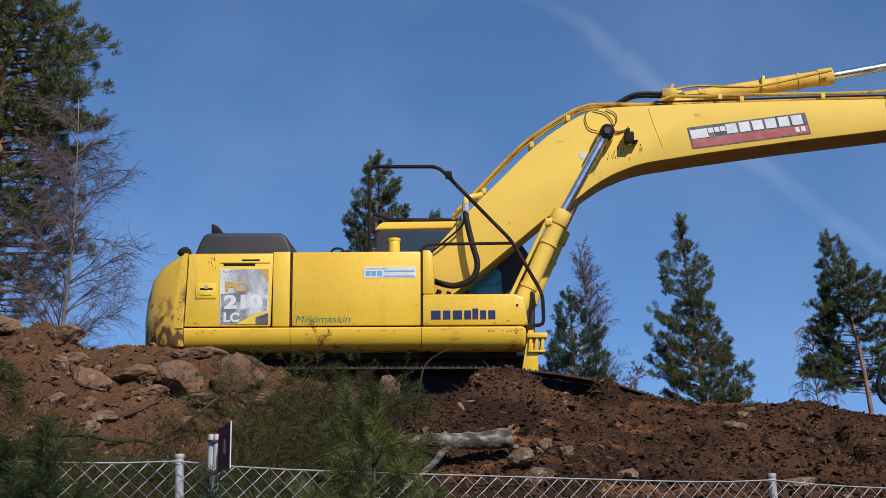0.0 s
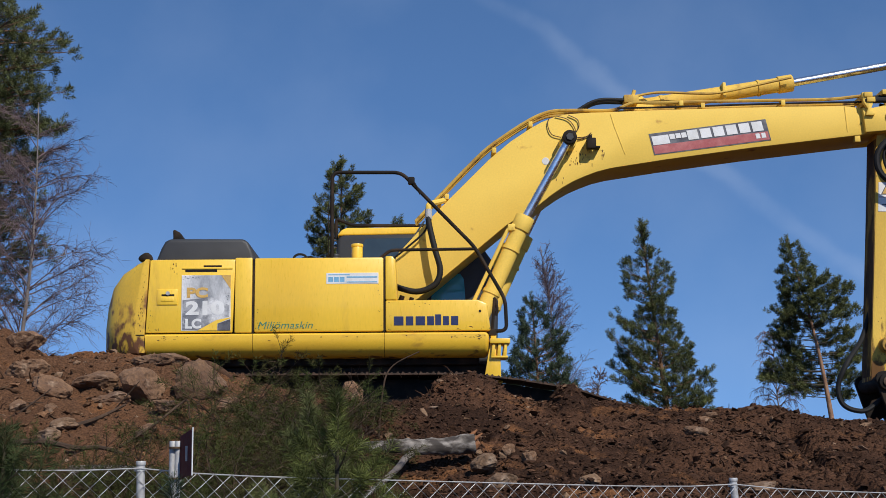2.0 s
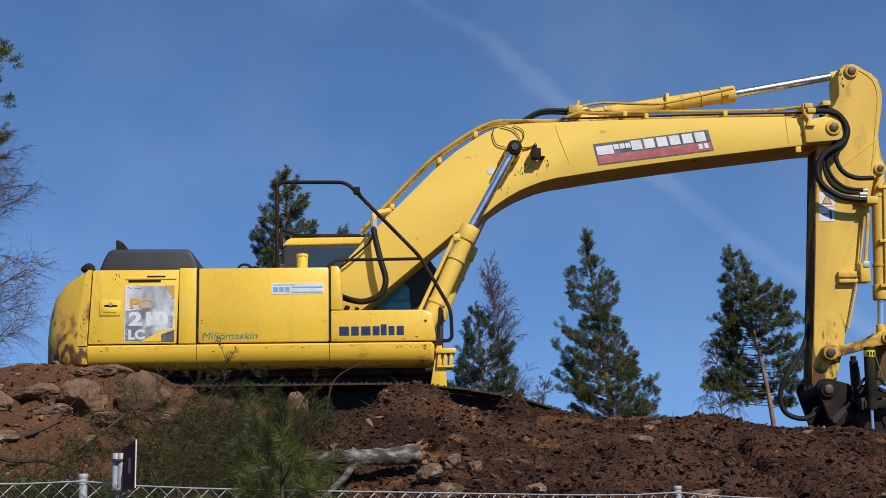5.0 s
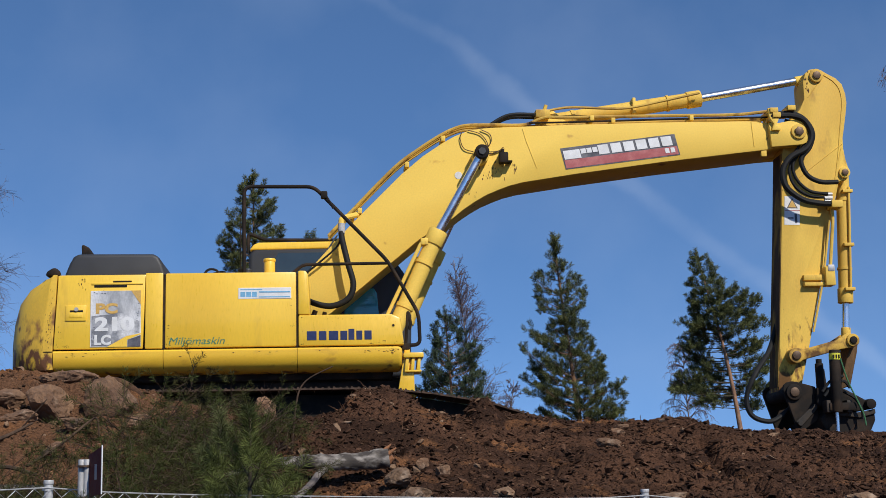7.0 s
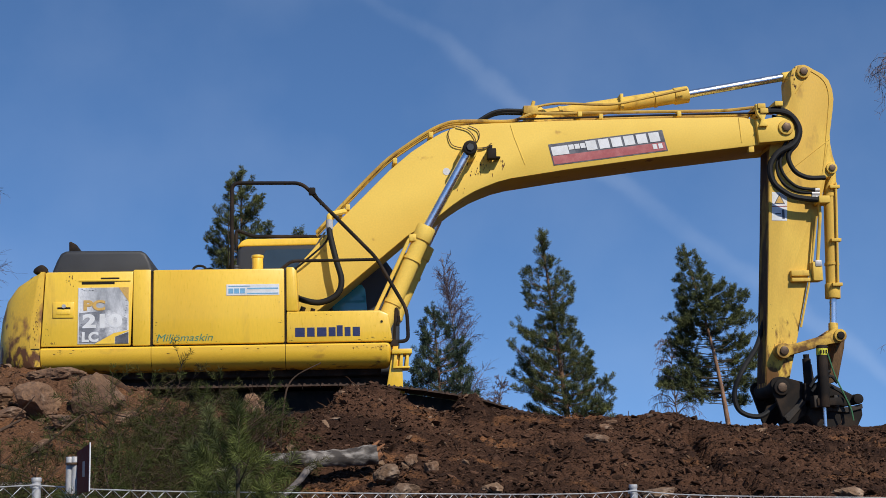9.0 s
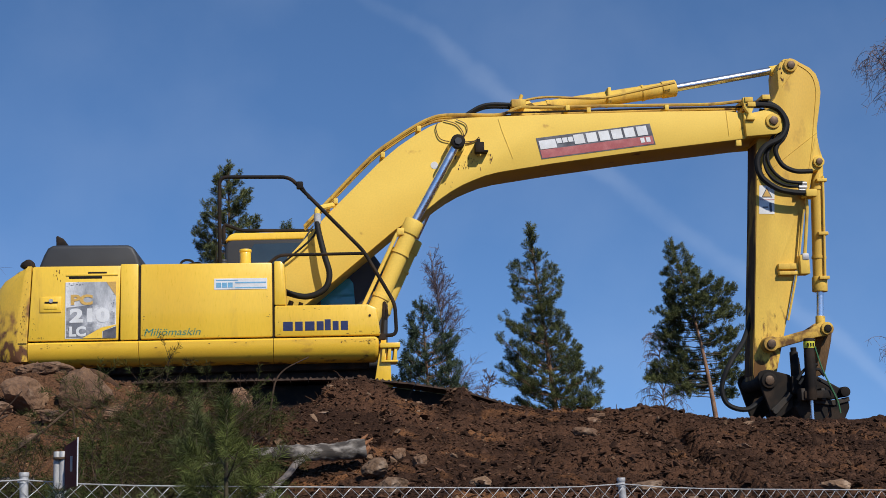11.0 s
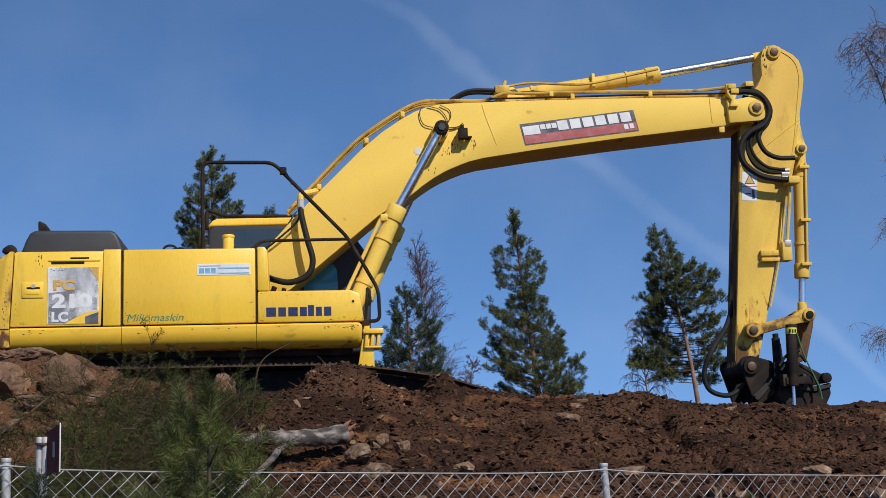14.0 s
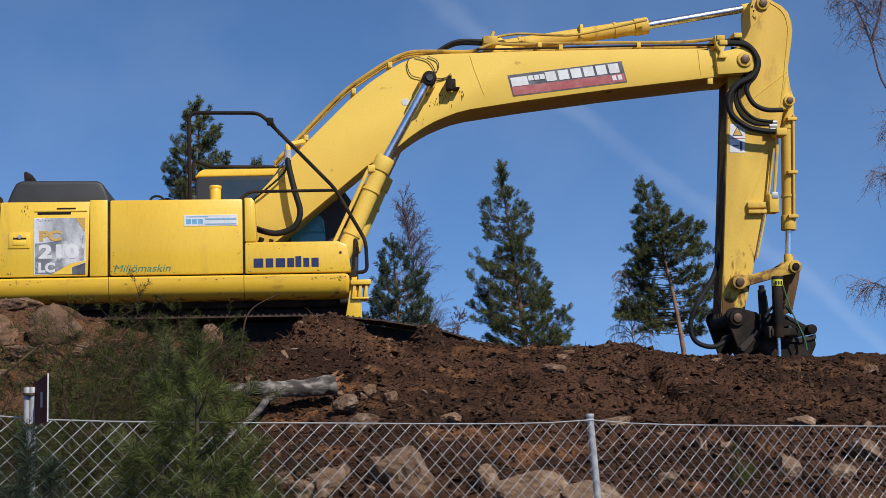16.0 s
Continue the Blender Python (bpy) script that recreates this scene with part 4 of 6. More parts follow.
part("valve_block", join(box(5.62, 5.92, A0 - 0.06, A0 + 0.01, 3.97, 4.04, 0.008), box(5.62, 5.88, A0 - 0.07, A0 + 0.01, 3.90, 3.945, 0.008)), M_ARM, arm, "", True)
part("valve_block", box(5.87, 5.99, A0 - 0.12, A0 + 0.05, 3.90, 4.13, 0.012), M_ARM, arm, "", True)
part("valve_cap", box(5.90, 5.985, A0 - 0.13, A0, 4.07, 4.15, 0.012), M_GALV, arm, "", True)
for z in (5.0, 4.1, 3.4):
    part("hose", tube(curve_points([(5.36 + (z - 3) * 0.06, A0 + 0.1, z + 0.25), (5.33 + (z - 3) * 0.06, A0 + 0.1, z), (5.34 + (z - 3) * 0.055, A0 + 0.1, z - 0.3)], 4), 0.02, 7), M_RUBBER, arm)

# bucket cylinder and its links
bc = hydraulic("bucket_cylinder", (6.282, 16.34, 5.33), (6.205, 16.34, 3.74), (6.175, 16.34, 3.33), 0.080, 0.044, digger, M_ARM)
part("rod_end", rod((6.185, 16.34, 3.42), (6.175, 16.34, 3.28), 0.058, 14, 0.01), M_ARM, bc, "", True)
part("cylinder_pipe", tube([(6.315, 16.24, 5.15), (6.245, 16.24, 3.86)], 0.016, 8), M_ARM, bc, "", True)
for z in (5.10, 4.43, 3.88):
    part("pipe_clamp", box(6.165 + (z - 3.74) * 0.048, 6.29 + (z - 3.74) * 0.048, 16.215, 16.44, z - 0.02, z + 0.02, 0.006), M_ARM, bc, "", True)
for y0, y1 in ((A0 - 0.09, A0 - 0.03), (A1 + 0.03, A1 + 0.09)):
    link = [(5.52, 3.00), (5.46, 3.09), (5.52, 3.18), (5.66, 3.17), (6.05, 3.27), (6.20, 3.36), (6.29, 3.33), (6.32, 3.25), (6.27, 3.18), (6.12, 3.16), (5.68, 3.05)]
    part("bucket_link", prism([(x * 0.984, 1.5 + (z - 1.5) * 0.984) for x, z in link] if y0 < A0 else link, y0, y1, 0.015), M_LINK, digger, "", True)
part("push_link", prism([(6.17, 3.24), (6.27, 3.28), (6.24, 3.10), (6.13, 2.70), (6.00, 2.66), (6.03, 2.80)], A0 + 0.02, A1 - 0.02, 0.02), M_CAKED, digger, "rusty mud-caked push link", True)
for x, z, r, front in ((5.435, 3.06, 0.092, 16.0), (6.15, 3.235, 0.078, 16.03), (5.325, 2.615, 0.095, 15.84)):
    boss = part("link_boss", rod((x, front, z), (x, A1 + 0.14, z), r, 24, 0.012), M_LINK if front > 15.9 else M_BLACK, digger, "", True)
    part("link_pin", rod((x, front - 0.02, z), (x, A1 + 0.16, z), r * 0.58, 16, 0.008), M_BLACK if r < 0.09 else M_PIN, boss, "", True)

# tilting coupler and bucket
K0, K1 = 15.95, 16.72
bucket = part("tilt_bucket", prism([(5.665, 2.41), (6.047, 2.355), (6.243, 2.395), (6.252, 2.27), (6.17, 2.11), (5.84, 2.05), (5.68, 2.10), (5.585, 2.28)], 15.78, 16.95, 0.025), M_BLACK, digger, "black tilting bucket resting in the soil")
part("coupler_body", prism([(5.58, 2.66), (5.87, 2.662), (6.005, 2.592), (6.222, 2.468), (6.25, 2.41), (6.05, 2.37), (5.67, 2.42), (5.57, 2.45)], 15.80, 16.85, 0.018), M_BLACK, bucket, "black steel coupler")
for y0, y1 in ((15.88, 15.93), (16.66, 16.71)):
    part("ear_plate", prism([(5.203, 2.65), (5.215, 2.70), (5.254, 2.733), (5.31, 2.745), (5.375, 2.737), (5.591, 2.675), (5.61, 2.473), (5.611, 2.302), (5.445, 2.185), (5.39, 2.165), (5.345, 2.19), (5.33, 2.242), (5.251, 2.494)], y0, y1, 0.008), M_BLACK, bucket)
part("reach_bar", prism([(5.321, 2.272), (5.559, 2.478), (5.604, 2.437), (5.377, 2.206)], 15.84, 15.88, 0.008), M_SCRAPED, bucket, "scraped dark steel bar")
part("reach_bolt", rod((5.37, 15.825, 2.25), (5.37, 15.85, 2.25), 0.03, 14, 0.004), M_SCRAPED, bucket)
part("lip_boss", rod((6.19, 15.72, 2.455), (6.19, 16.9, 2.455), 0.06, 14, 0.01), M_BLACK, bucket, "", True)
part("edge_plate", prism([(5.72, 2.40), (6.05, 2.36), (6.24, 2.40), (6.245, 2.345), (6.05, 2.30), (5.74, 2.335)], 15.755, 15.78, 0.006), M_SCRAPED, bucket)
for x in (5.66, 5.90):
    part("clamp_bracket", box(x - 0.03, x + 0.03, K0 - 0.30, K0 - 0.14, 2.36, 2.50, 0.008), M_SCRAPED, bucket, "", True)
TY = K0 - 0.30
part("cylinder_bracket", box(5.66, 5.98, TY - 0.02, K0 - 0.15, 2.38, 2.47, 0.01), M_BLACK, bucket, "", True)
tc_ = part("tilt_cylinder", join(rod((5.745, TY, 2.36), (5.765, TY, 3.08), 0.064, 20, 0.012)), M_BLACK, digger, "black tilt cylinder with yellow tape", True)
part("tape", rod((5.7615, TY, 2.965), (5.764, TY, 3.04), 0.0665, 20), M_TAPE, tc_)
for k in range(3):
    part("tape_mark", box(5.722 + k * 0.032, 5.735 + k * 0.032, TY - 0.072, TY - 0.04, 2.98, 3.02), M_BLACK, tc_)
part("piston_rod", rod((5.745, TY, 2.4), (5.74, TY, 2.08), 0.022, 12), M_CHROME, tc_, "", True)
part("swivel_motor", join(rod((5.66, K0 - 0.05, 2.62), (5.66, K0 - 0.05, 2.95), 0.05, 14, 0.01), rod((5.72, K0 - 0.02, 2.62), (5.70, K0 - 0.02, 2.88), 0.03, 12), rod((5.66, K0 - 0.05, 2.92), (5.66, K0 - 0.05, 3.0), 0.035, 12)), M_BLACK, bucket, "", True)
for pts in ([(5.62, 2.55), (5.74, 2.68), (5.86, 2.72), (5.93, 2.64)], [(5.85, 2.60), (5.98, 2.52), (6.05, 2.40), (6.06, 2.28)], [(5.60, 2.60), (5.70, 2.72), (5.86, 2.78)]):
    part("hose", tube(curve_points([(x, TY + 0.03, z) for x, z in pts], 5), 0.018, 7), M_RUBBER, bucket)
part("hose", tube(curve_points([(x, TY - 0.05, z) for x, z in ((5.81, 2.98), (5.88, 2.72), (5.98, 2.48), (6.04, 2.33), (6.06, 2.2))], 5), 0.009, 7), surface("green_hose", (0.05, 0.16, 0.06), 0.5), bucket, "dark green hose", True)
# loose hose that hangs behind the arm
part("hose", tube(curve_points([(5.34, A0 + 0.2, 3.50), (5.18, A0 + 0.1, 3.14), (4.92, A0 - 0.15, 2.85), (4.80, A0 - 0.15, 2.58), (4.85, A0 - 0.15, 2.36), (5.08, A0 - 0.15, 2.29), (5.30, A0 - 0.12, 2.42), (5.45, A0 - 0.1, 2.5)], 6), 0.03, 9), M_RUBBER, arm, "thick black hose hanging in a loop", True)

# ---- tracks ----
def track(y0, y1, name):
    """One crawler track: an oval of grouser shoes round a dark side frame with rollers."""
    t = part(name, prism([(-2.15, 1.98), (2.05, 1.85), (2.30, 2.02), (2.20, 2.20), (2.0, 2.32), (1.6, 2.455), (1.0, 2.555), (0.45, 2.62), (-2.15, 2.625)], y0 + 0.24, y1 - 0.24, 0.02), M_BLACK, digger, "dark muddy crawler track", True)
    for cx, cz, r in ((-2.15, 2.22, 0.36), (2.12, 2.02, 0.24)):
        part("track_wheel", rod((cx, y0 + 0.18, cz), (cx, y1 - 0.18, cz), r, 24, 0.02), M_BLACK, t, "", True)
    for k in range(7):
        cx = -1.6 + k * 0.52
        part("track_roller", rod((cx, y0 + 0.15, 1.95), (cx, y1 - 0.15, 1.95), 0.11, 14, 0.01), M_BLACK, t, "", True)
    ring = [(-2.15, 2.66), (0.45, 2.655), (1.0, 2.59), (1.6, 2.49), (2.05, 2.345)]
    ring += [(2.12 + 0.30 * math.sin(radians(q)), 2.02 + 0.30 * math.cos(radians(q))) for q in range(20, 181, 20)]
    ring += [(1.6, 1.75), (-2.15, 1.78)] + [(-2.15 - 0.43 * math.sin(radians(q)), 2.22 - 0.43 * math.cos(radians(q))) for q in range(15, 180, 15)]
    ring = [Vector((q[0], 0, q[1])) for q in ring + ring[:1]]
    lengths = [0.0]
    for q, w in zip(ring, ring[1:]):
        lengths.append(lengths[-1] + (w - q).length)
    count = int(lengths[-1] / 0.19)
    me = None
    for k in range(count):
        s = (k + 0.5) / count * lengths[-1]
        i = max(j for j in range(len(ring) - 1) if lengths[j] <= s)
        d = (ring[i + 1] - ring[i]).normalized()
        q = ring[i] + d * (s - lengths[i])
        x, z, a = q.x, q.z, math.degrees(math.atan2(-d.z, d.x))
        if me is None:
            bm = prism([(-0.092, 0.0), (0.092, 0.0), (0.092, 0.014), (0.078, 0.018), (0.070, 0.034), (0.058, 0.032), (0.046, 0.017), (0.012, 0.017), (0.004, 0.028), (-0.008, 0.027), (-0.018, 0.017), (-0.056, 0.018), (-0.065, 0.031), (-0.078, 0.033), (-0.086, 0.016), (-0.092, 0.014)], -(y1 - y0) / 2, (y1 - y0) / 2)
            me = bpy.data.meshes.new("track_shoe")
            bm.to_mesh(me)
            bm.free()
            me.materials.append(M_STEEL)
        ob = new("track_shoe", me)
        ob.parent = t
        ob.matrix_basis = pose(x, (y0 + y1) / 2, z, 0, a, 0)
        ob.location -= ORIGIN[t]
track(14.80, 15.45, "track")
track(17.25, 17.90, "track")
part("track_centre", box(-2.4, 0.74, 15.4, 17.3, 2.10, 2.83, 0.05), M_BLACK, digger)
part("slew_ring", rod((-0.4, 16.35, 2.65), (-0.4, 16.35, 2.9), 0.75, 40), M_BLACK, digger, "", True)


def chips(name, parent, spots, y, material, seed, label="", tall=True):
    """Scattered small flakes of lost paint, each an uneven little plate on the face: x, z, spread, count, size."""
    rng = np.random.default_rng(seed)
    bm = bmesh.new()
    for x, z, sx, sz, count, size in spots:
        for _ in range(count):
            cx, cz = x + rng.normal() * sx, z + rng.normal() * sz
            r = size * 0.8 * rng.uniform(0.3, 1.4)
            k, q = int(rng.integers(5, 9)), rng.uniform(0.35, 0.8) if tall else rng.uniform(1.3, 2.6)
            ring = [(cx + r * rng.uniform(0.6, 1.2) * math.cos(2 * math.pi * i / k) * q, cz + r * rng.uniform(0.6, 1.2) * math.sin(2 * math.pi * i / k) / q) for i in range(k)]
            bm.faces.new([bm.verts.new((a, y, b)) for a, b in ring])
    return tagged(part(name, bm, material, parent, label), kind="stuff")


M_RUST = surface("bare_rust", (0.12, 0.048, 0.020), 0.85, second=(0.05, 0.024, 0.014), scale=18, grain=80, shade=0.3)
chips("rust_patch", door, [(-2.72, 3.86, 0.03, 0.03, 12, 0.008), (-2.95, 3.3, 0.02, 0.1, 7, 0.006), (-2.90, 3.18, 0.05, 0.01, 8, 0.008)], NEAR - 0.0025, M_RUST, 1, "flaked rusty paint")
chips("rust_patch", weight, [(-3.07, 3.45, 0.015, 0.06, 12, 0.006), (-3.08, 3.28, 0.015, 0.05, 14, 0.008), (-3.08, 3.02, 0.015, 0.05, 12, 0.008), (-3.05, 3.6, 0.01, 0.15, 12, 0.005)], NEAR + 0.002, M_RUST, 2, "flaked rusty paint")
chips("rust_patch", boom, [(1.92, 5.36, 0.05, 0.05, 16, 0.012), (2.14, 5.36, 0.02, 0.03, 8, 0.014), (1.74, 5.33, 0.06, 0.05, 10, 0.010), (1.86, 5.24, 0.07, 0.03, 9, 0.010), (1.62, 5.08, 0.07, 0.05, 6, 0.008), (5.30, 5.70, 0.04, 0.05, 8, 0.008)], B0 - 0.0025, M_RUST, 3, "rusty drips and chips")
chips("rust_patch", arm, [(5.44, 5.2, 0.006, 0.2, 8, 0.006), (5.38, 3.3, 0.05, 0.2, 10, 0.006), (5.45, 2.9, 0.06, 0.10, 16, 0.008), (5.85, 6.42, 0.02, 0.06, 14, 0.012), (5.92, 6.6, 0.04, 0.01, 10, 0.01)], A0 - 0.0025, M_RUST, 4, "rusty worn edges")
chips("scratch", digger, [(0.42, 3.085, 0.14, 0.012, 14, 0.009), (0.60, 3.085, 0.04, 0.012, 18, 0.007), (-2.7, 3.08, 0.18, 0.012, 16, 0.007), (-0.9, 3.08, 0.5, 0.012, 8, 0.007)], NEAR - 0.0205, M_RUST, 5, "scratched skirt paint", tall=False)
chips("scratch", tool, [(0.55, 3.17, 0.1, 0.008, 10, 0.008), (-0.36, 3.3, 0.02, 0.1, 6, 0.005), (0.2, 3.44, 0.3, 0.015, 8, 0.005)], NEAR - 0.0085, M_RUST, 6, tall=False)
chips("scratch", side, [(-1.8, 3.2, 0.02, 0.15, 10, 0.006), (-0.47, 3.4, 0.015, 0.2, 12, 0.005), (-1.1, 3.17, 0.4, 0.008, 14, 0.006)], NEAR - 0.0065, M_RUST, 7, tall=False)
chips("worn_patch", door, [(-2.53, 3.745, 0.05, 0.012, 16, 0.007), (-2.13, 3.55, 0.012, 0.08, 10, 0.006), (-2.60, 3.3, 0.008, 0.06, 10, 0.006)], NEAR - 0.0093, M_SLATE, 8, "worn dark marks on the film", tall=False)


# ---- trees behind the bank ----
def needle_clump(rng, at, axis, length, count, needle, width, verts, faces, lean0=0.35):
    """A tuft of needles as thin blades round the end of a twig."""
    axis = axis / np.linalg.norm(axis)
    side = np.cross(axis, (0.31, 0.17, 0.93))
    side /= np.linalg.norm(side)
    other = np.cross(axis, side)
    s = rng.random(count) ** 0.8
    a = rng.random(count) * 2 * math.pi
    lean = lean0 + 0.7 * rng.random(count)
    out = side[None] * np.cos(a)[:, None] + other[None] * np.sin(a)[:, None]
    base = at[None] + axis[None] * (s * length)[:, None]
    d = axis[None] * np.cos(lean)[:, None] + out * np.sin(lean)[:, None]
    tip = base + d * (needle * (0.7 + 0.5 * rng.random(count)))[:, None]
    w = np.cross(d, rng.normal(size=(count, 3)))
    w *= (width / np.maximum(np.linalg.norm(w, axis=1), 1e-6))[:, None]
    mid = base * 0.45 + tip * 0.55
    k = len(verts)
    block = np.stack([base, mid + w, tip, mid - w], 1).reshape(-1, 3)
    verts.extend(block.tolist())
    faces.extend([(k + 4 * i, k + 4 * i + 1, k + 4 * i + 2, k + 4 * i + 3) for i in range(count)])


def pine(name, base, top, reach, label, seed, limbs=60, tuft=0.20, per_tuft=44, needle=0.085, width=0.0060, trunk_r=0.09, lift=0.35, bare=0.05, needles=None, group="pines",
         limb_r=1.0, bark=None, stem_bark=None, upright=0.7, open_front=0.0, gap=0.12, bend=(0.0, 0.0), splay=0.55, forks=0.42):
    """A pine: a tapered trunk, limbs that end at the reach given, side twigs along each limb, and a brush of needles on every shoot.
    reach: rows of height share, limb length to the west and to the east."""
    rng = np.random.default_rng(seed)
    base, top = np.array(base, float), np.array(top, float)
    height = np.linalg.norm(top - base)
    tree = thing(name, tuple(base), label, "tree", group)
    bow = np.array([bend[0], bend[1], 0.0])

    def stem(u):
        return base + (top - base) * u + bow * math.sin(u * math.pi)

    def shoot(end, way):
        way = way / np.linalg.norm(way) + np.array([0, 0, upright])
        way /= np.linalg.norm(way)
        needle_clump(rng, end - way * tuft * 0.35, way, tuft * rng.uniform(0.75, 1.15), per_tuft, needle, width, cv, cf, splay)
    tv, tf = tube_data([stem(u) for u in np.linspace(-0.06, 1, 18)], trunk_r, 9, 0.008)
    lv, lf, cv, cf = [], [], [], []
    hs, west, east = zip(*sorted(reach))
    grid = np.linspace(bare, 0.99, 200)
    mass = np.cumsum(0.30 + np.maximum(np.interp(grid, hs, west), np.interp(grid, hs, east)) / max(max(west), max(east)))
    turn = rng.random() * 6.28
    for i in range(limbs):
        u = float(np.interp((i + rng.random()) / limbs * mass[-1], mass, grid))
        turn += 2.4 + rng.normal() * 0.5
        h = np.array([math.cos(turn), math.sin(turn), 0.0])
        if u < open_front and h[1] < -0.25:
            continue
        w, e = np.interp(u, hs, west), np.interp(u, hs, east)
        long = ((e if h[0] > 0 else w) * abs(h[0]) + 0.5 * (e + w) * (1 - abs(h[0]))) * rng.uniform(0.70, 1.04)
        if long < 0.06:
            continue
        rise = lift * (0.55 + 0.75 * u) * rng.uniform(0.6, 1.3)
        p0 = stem(max(u - rise * long / height, 0.0))
        line = np.array([p0 + h * long * s + np.array([0, 0, rise * long * (0.40 * s + 0.60 * s ** 2.2)]) + rng.normal(size=3) * 0.012 * long for s in np.linspace(0, 1, 7)])
        tube_data(line.tolist(), (0.008 + 0.012 * long) * limb_r, 5, 0.004 * limb_r, lv, lf)
        across = np.array([-h[1], h[0], 0.0])
        s, flip = 0.30 + 0.1 * rng.random(), rng.choice((-1, 1))
        tip = line[-1] - line[-2]
        for k in range(3):
            shoot(line[-1] + rng.normal(size=3) * tuft * 0.3, tip / np.linalg.norm(tip) + rng.normal(size=3) * 0.35)
        while s < 0.97:
            q = np.array([np.interp(s, np.linspace(0, 1, 7), line[:, c]) for c in range(3)])
            out = h * rng.uniform(0.5, 1.0) + across * flip * rng.uniform(0.4, 1.0) + np.array([0, 0, rng.uniform(0.0, 0.45)])
            out /= np.linalg.norm(out)
            tl = (tuft * 0.6 + forks * (1 - s) * long) * rng.uniform(0.6, 1.15)
            end = q + out * tl + np.array([0, 0, 0.22 * tl])
            mid = (q + end) / 2 - np.array([0, 0, 0.06 * tl])
            tube_data([tuple(q), tuple(mid), tuple(end)], 0.0055 * limb_r, 4, 0.003 * limb_r, lv, lf)
            shoot(end, out)
            back = tuft * 0.75
            while back < tl * 0.8:
                f = 1 - back / tl
                p = q * (1 - f) ** 2 + mid * 2 * f * (1 - f) + end * f * f
                shoot(p + rng.normal(size=3) * tuft * 0.25, out + rng.normal(size=3) * 0.7)
                back += tuft * 0.75
            flip = -flip
            s += gap / long * rng.uniform(0.6, 1.4)
    for u in np.linspace(0.90, 1.0, 6):
        shoot(stem(u), np.array([rng.normal() * 0.25, rng.normal() * 0.25, 1.0]))
    for piece, v, f, mat in (("trunk", tv, tf, stem_bark or bark or M_BARK), ("branchwork", lv, lf, bark or M_BARK), ("crown", cv, cf, needles or M_NEEDLE)):
        ob = flat_mesh(piece, v, f, mat, tuple(base), piece == "trunk")
        ob.parent = tree
        ORIGIN[ob] = Vector(base)
        if piece != "trunk":
            tagged(ob, kind="stuff")
    return tree


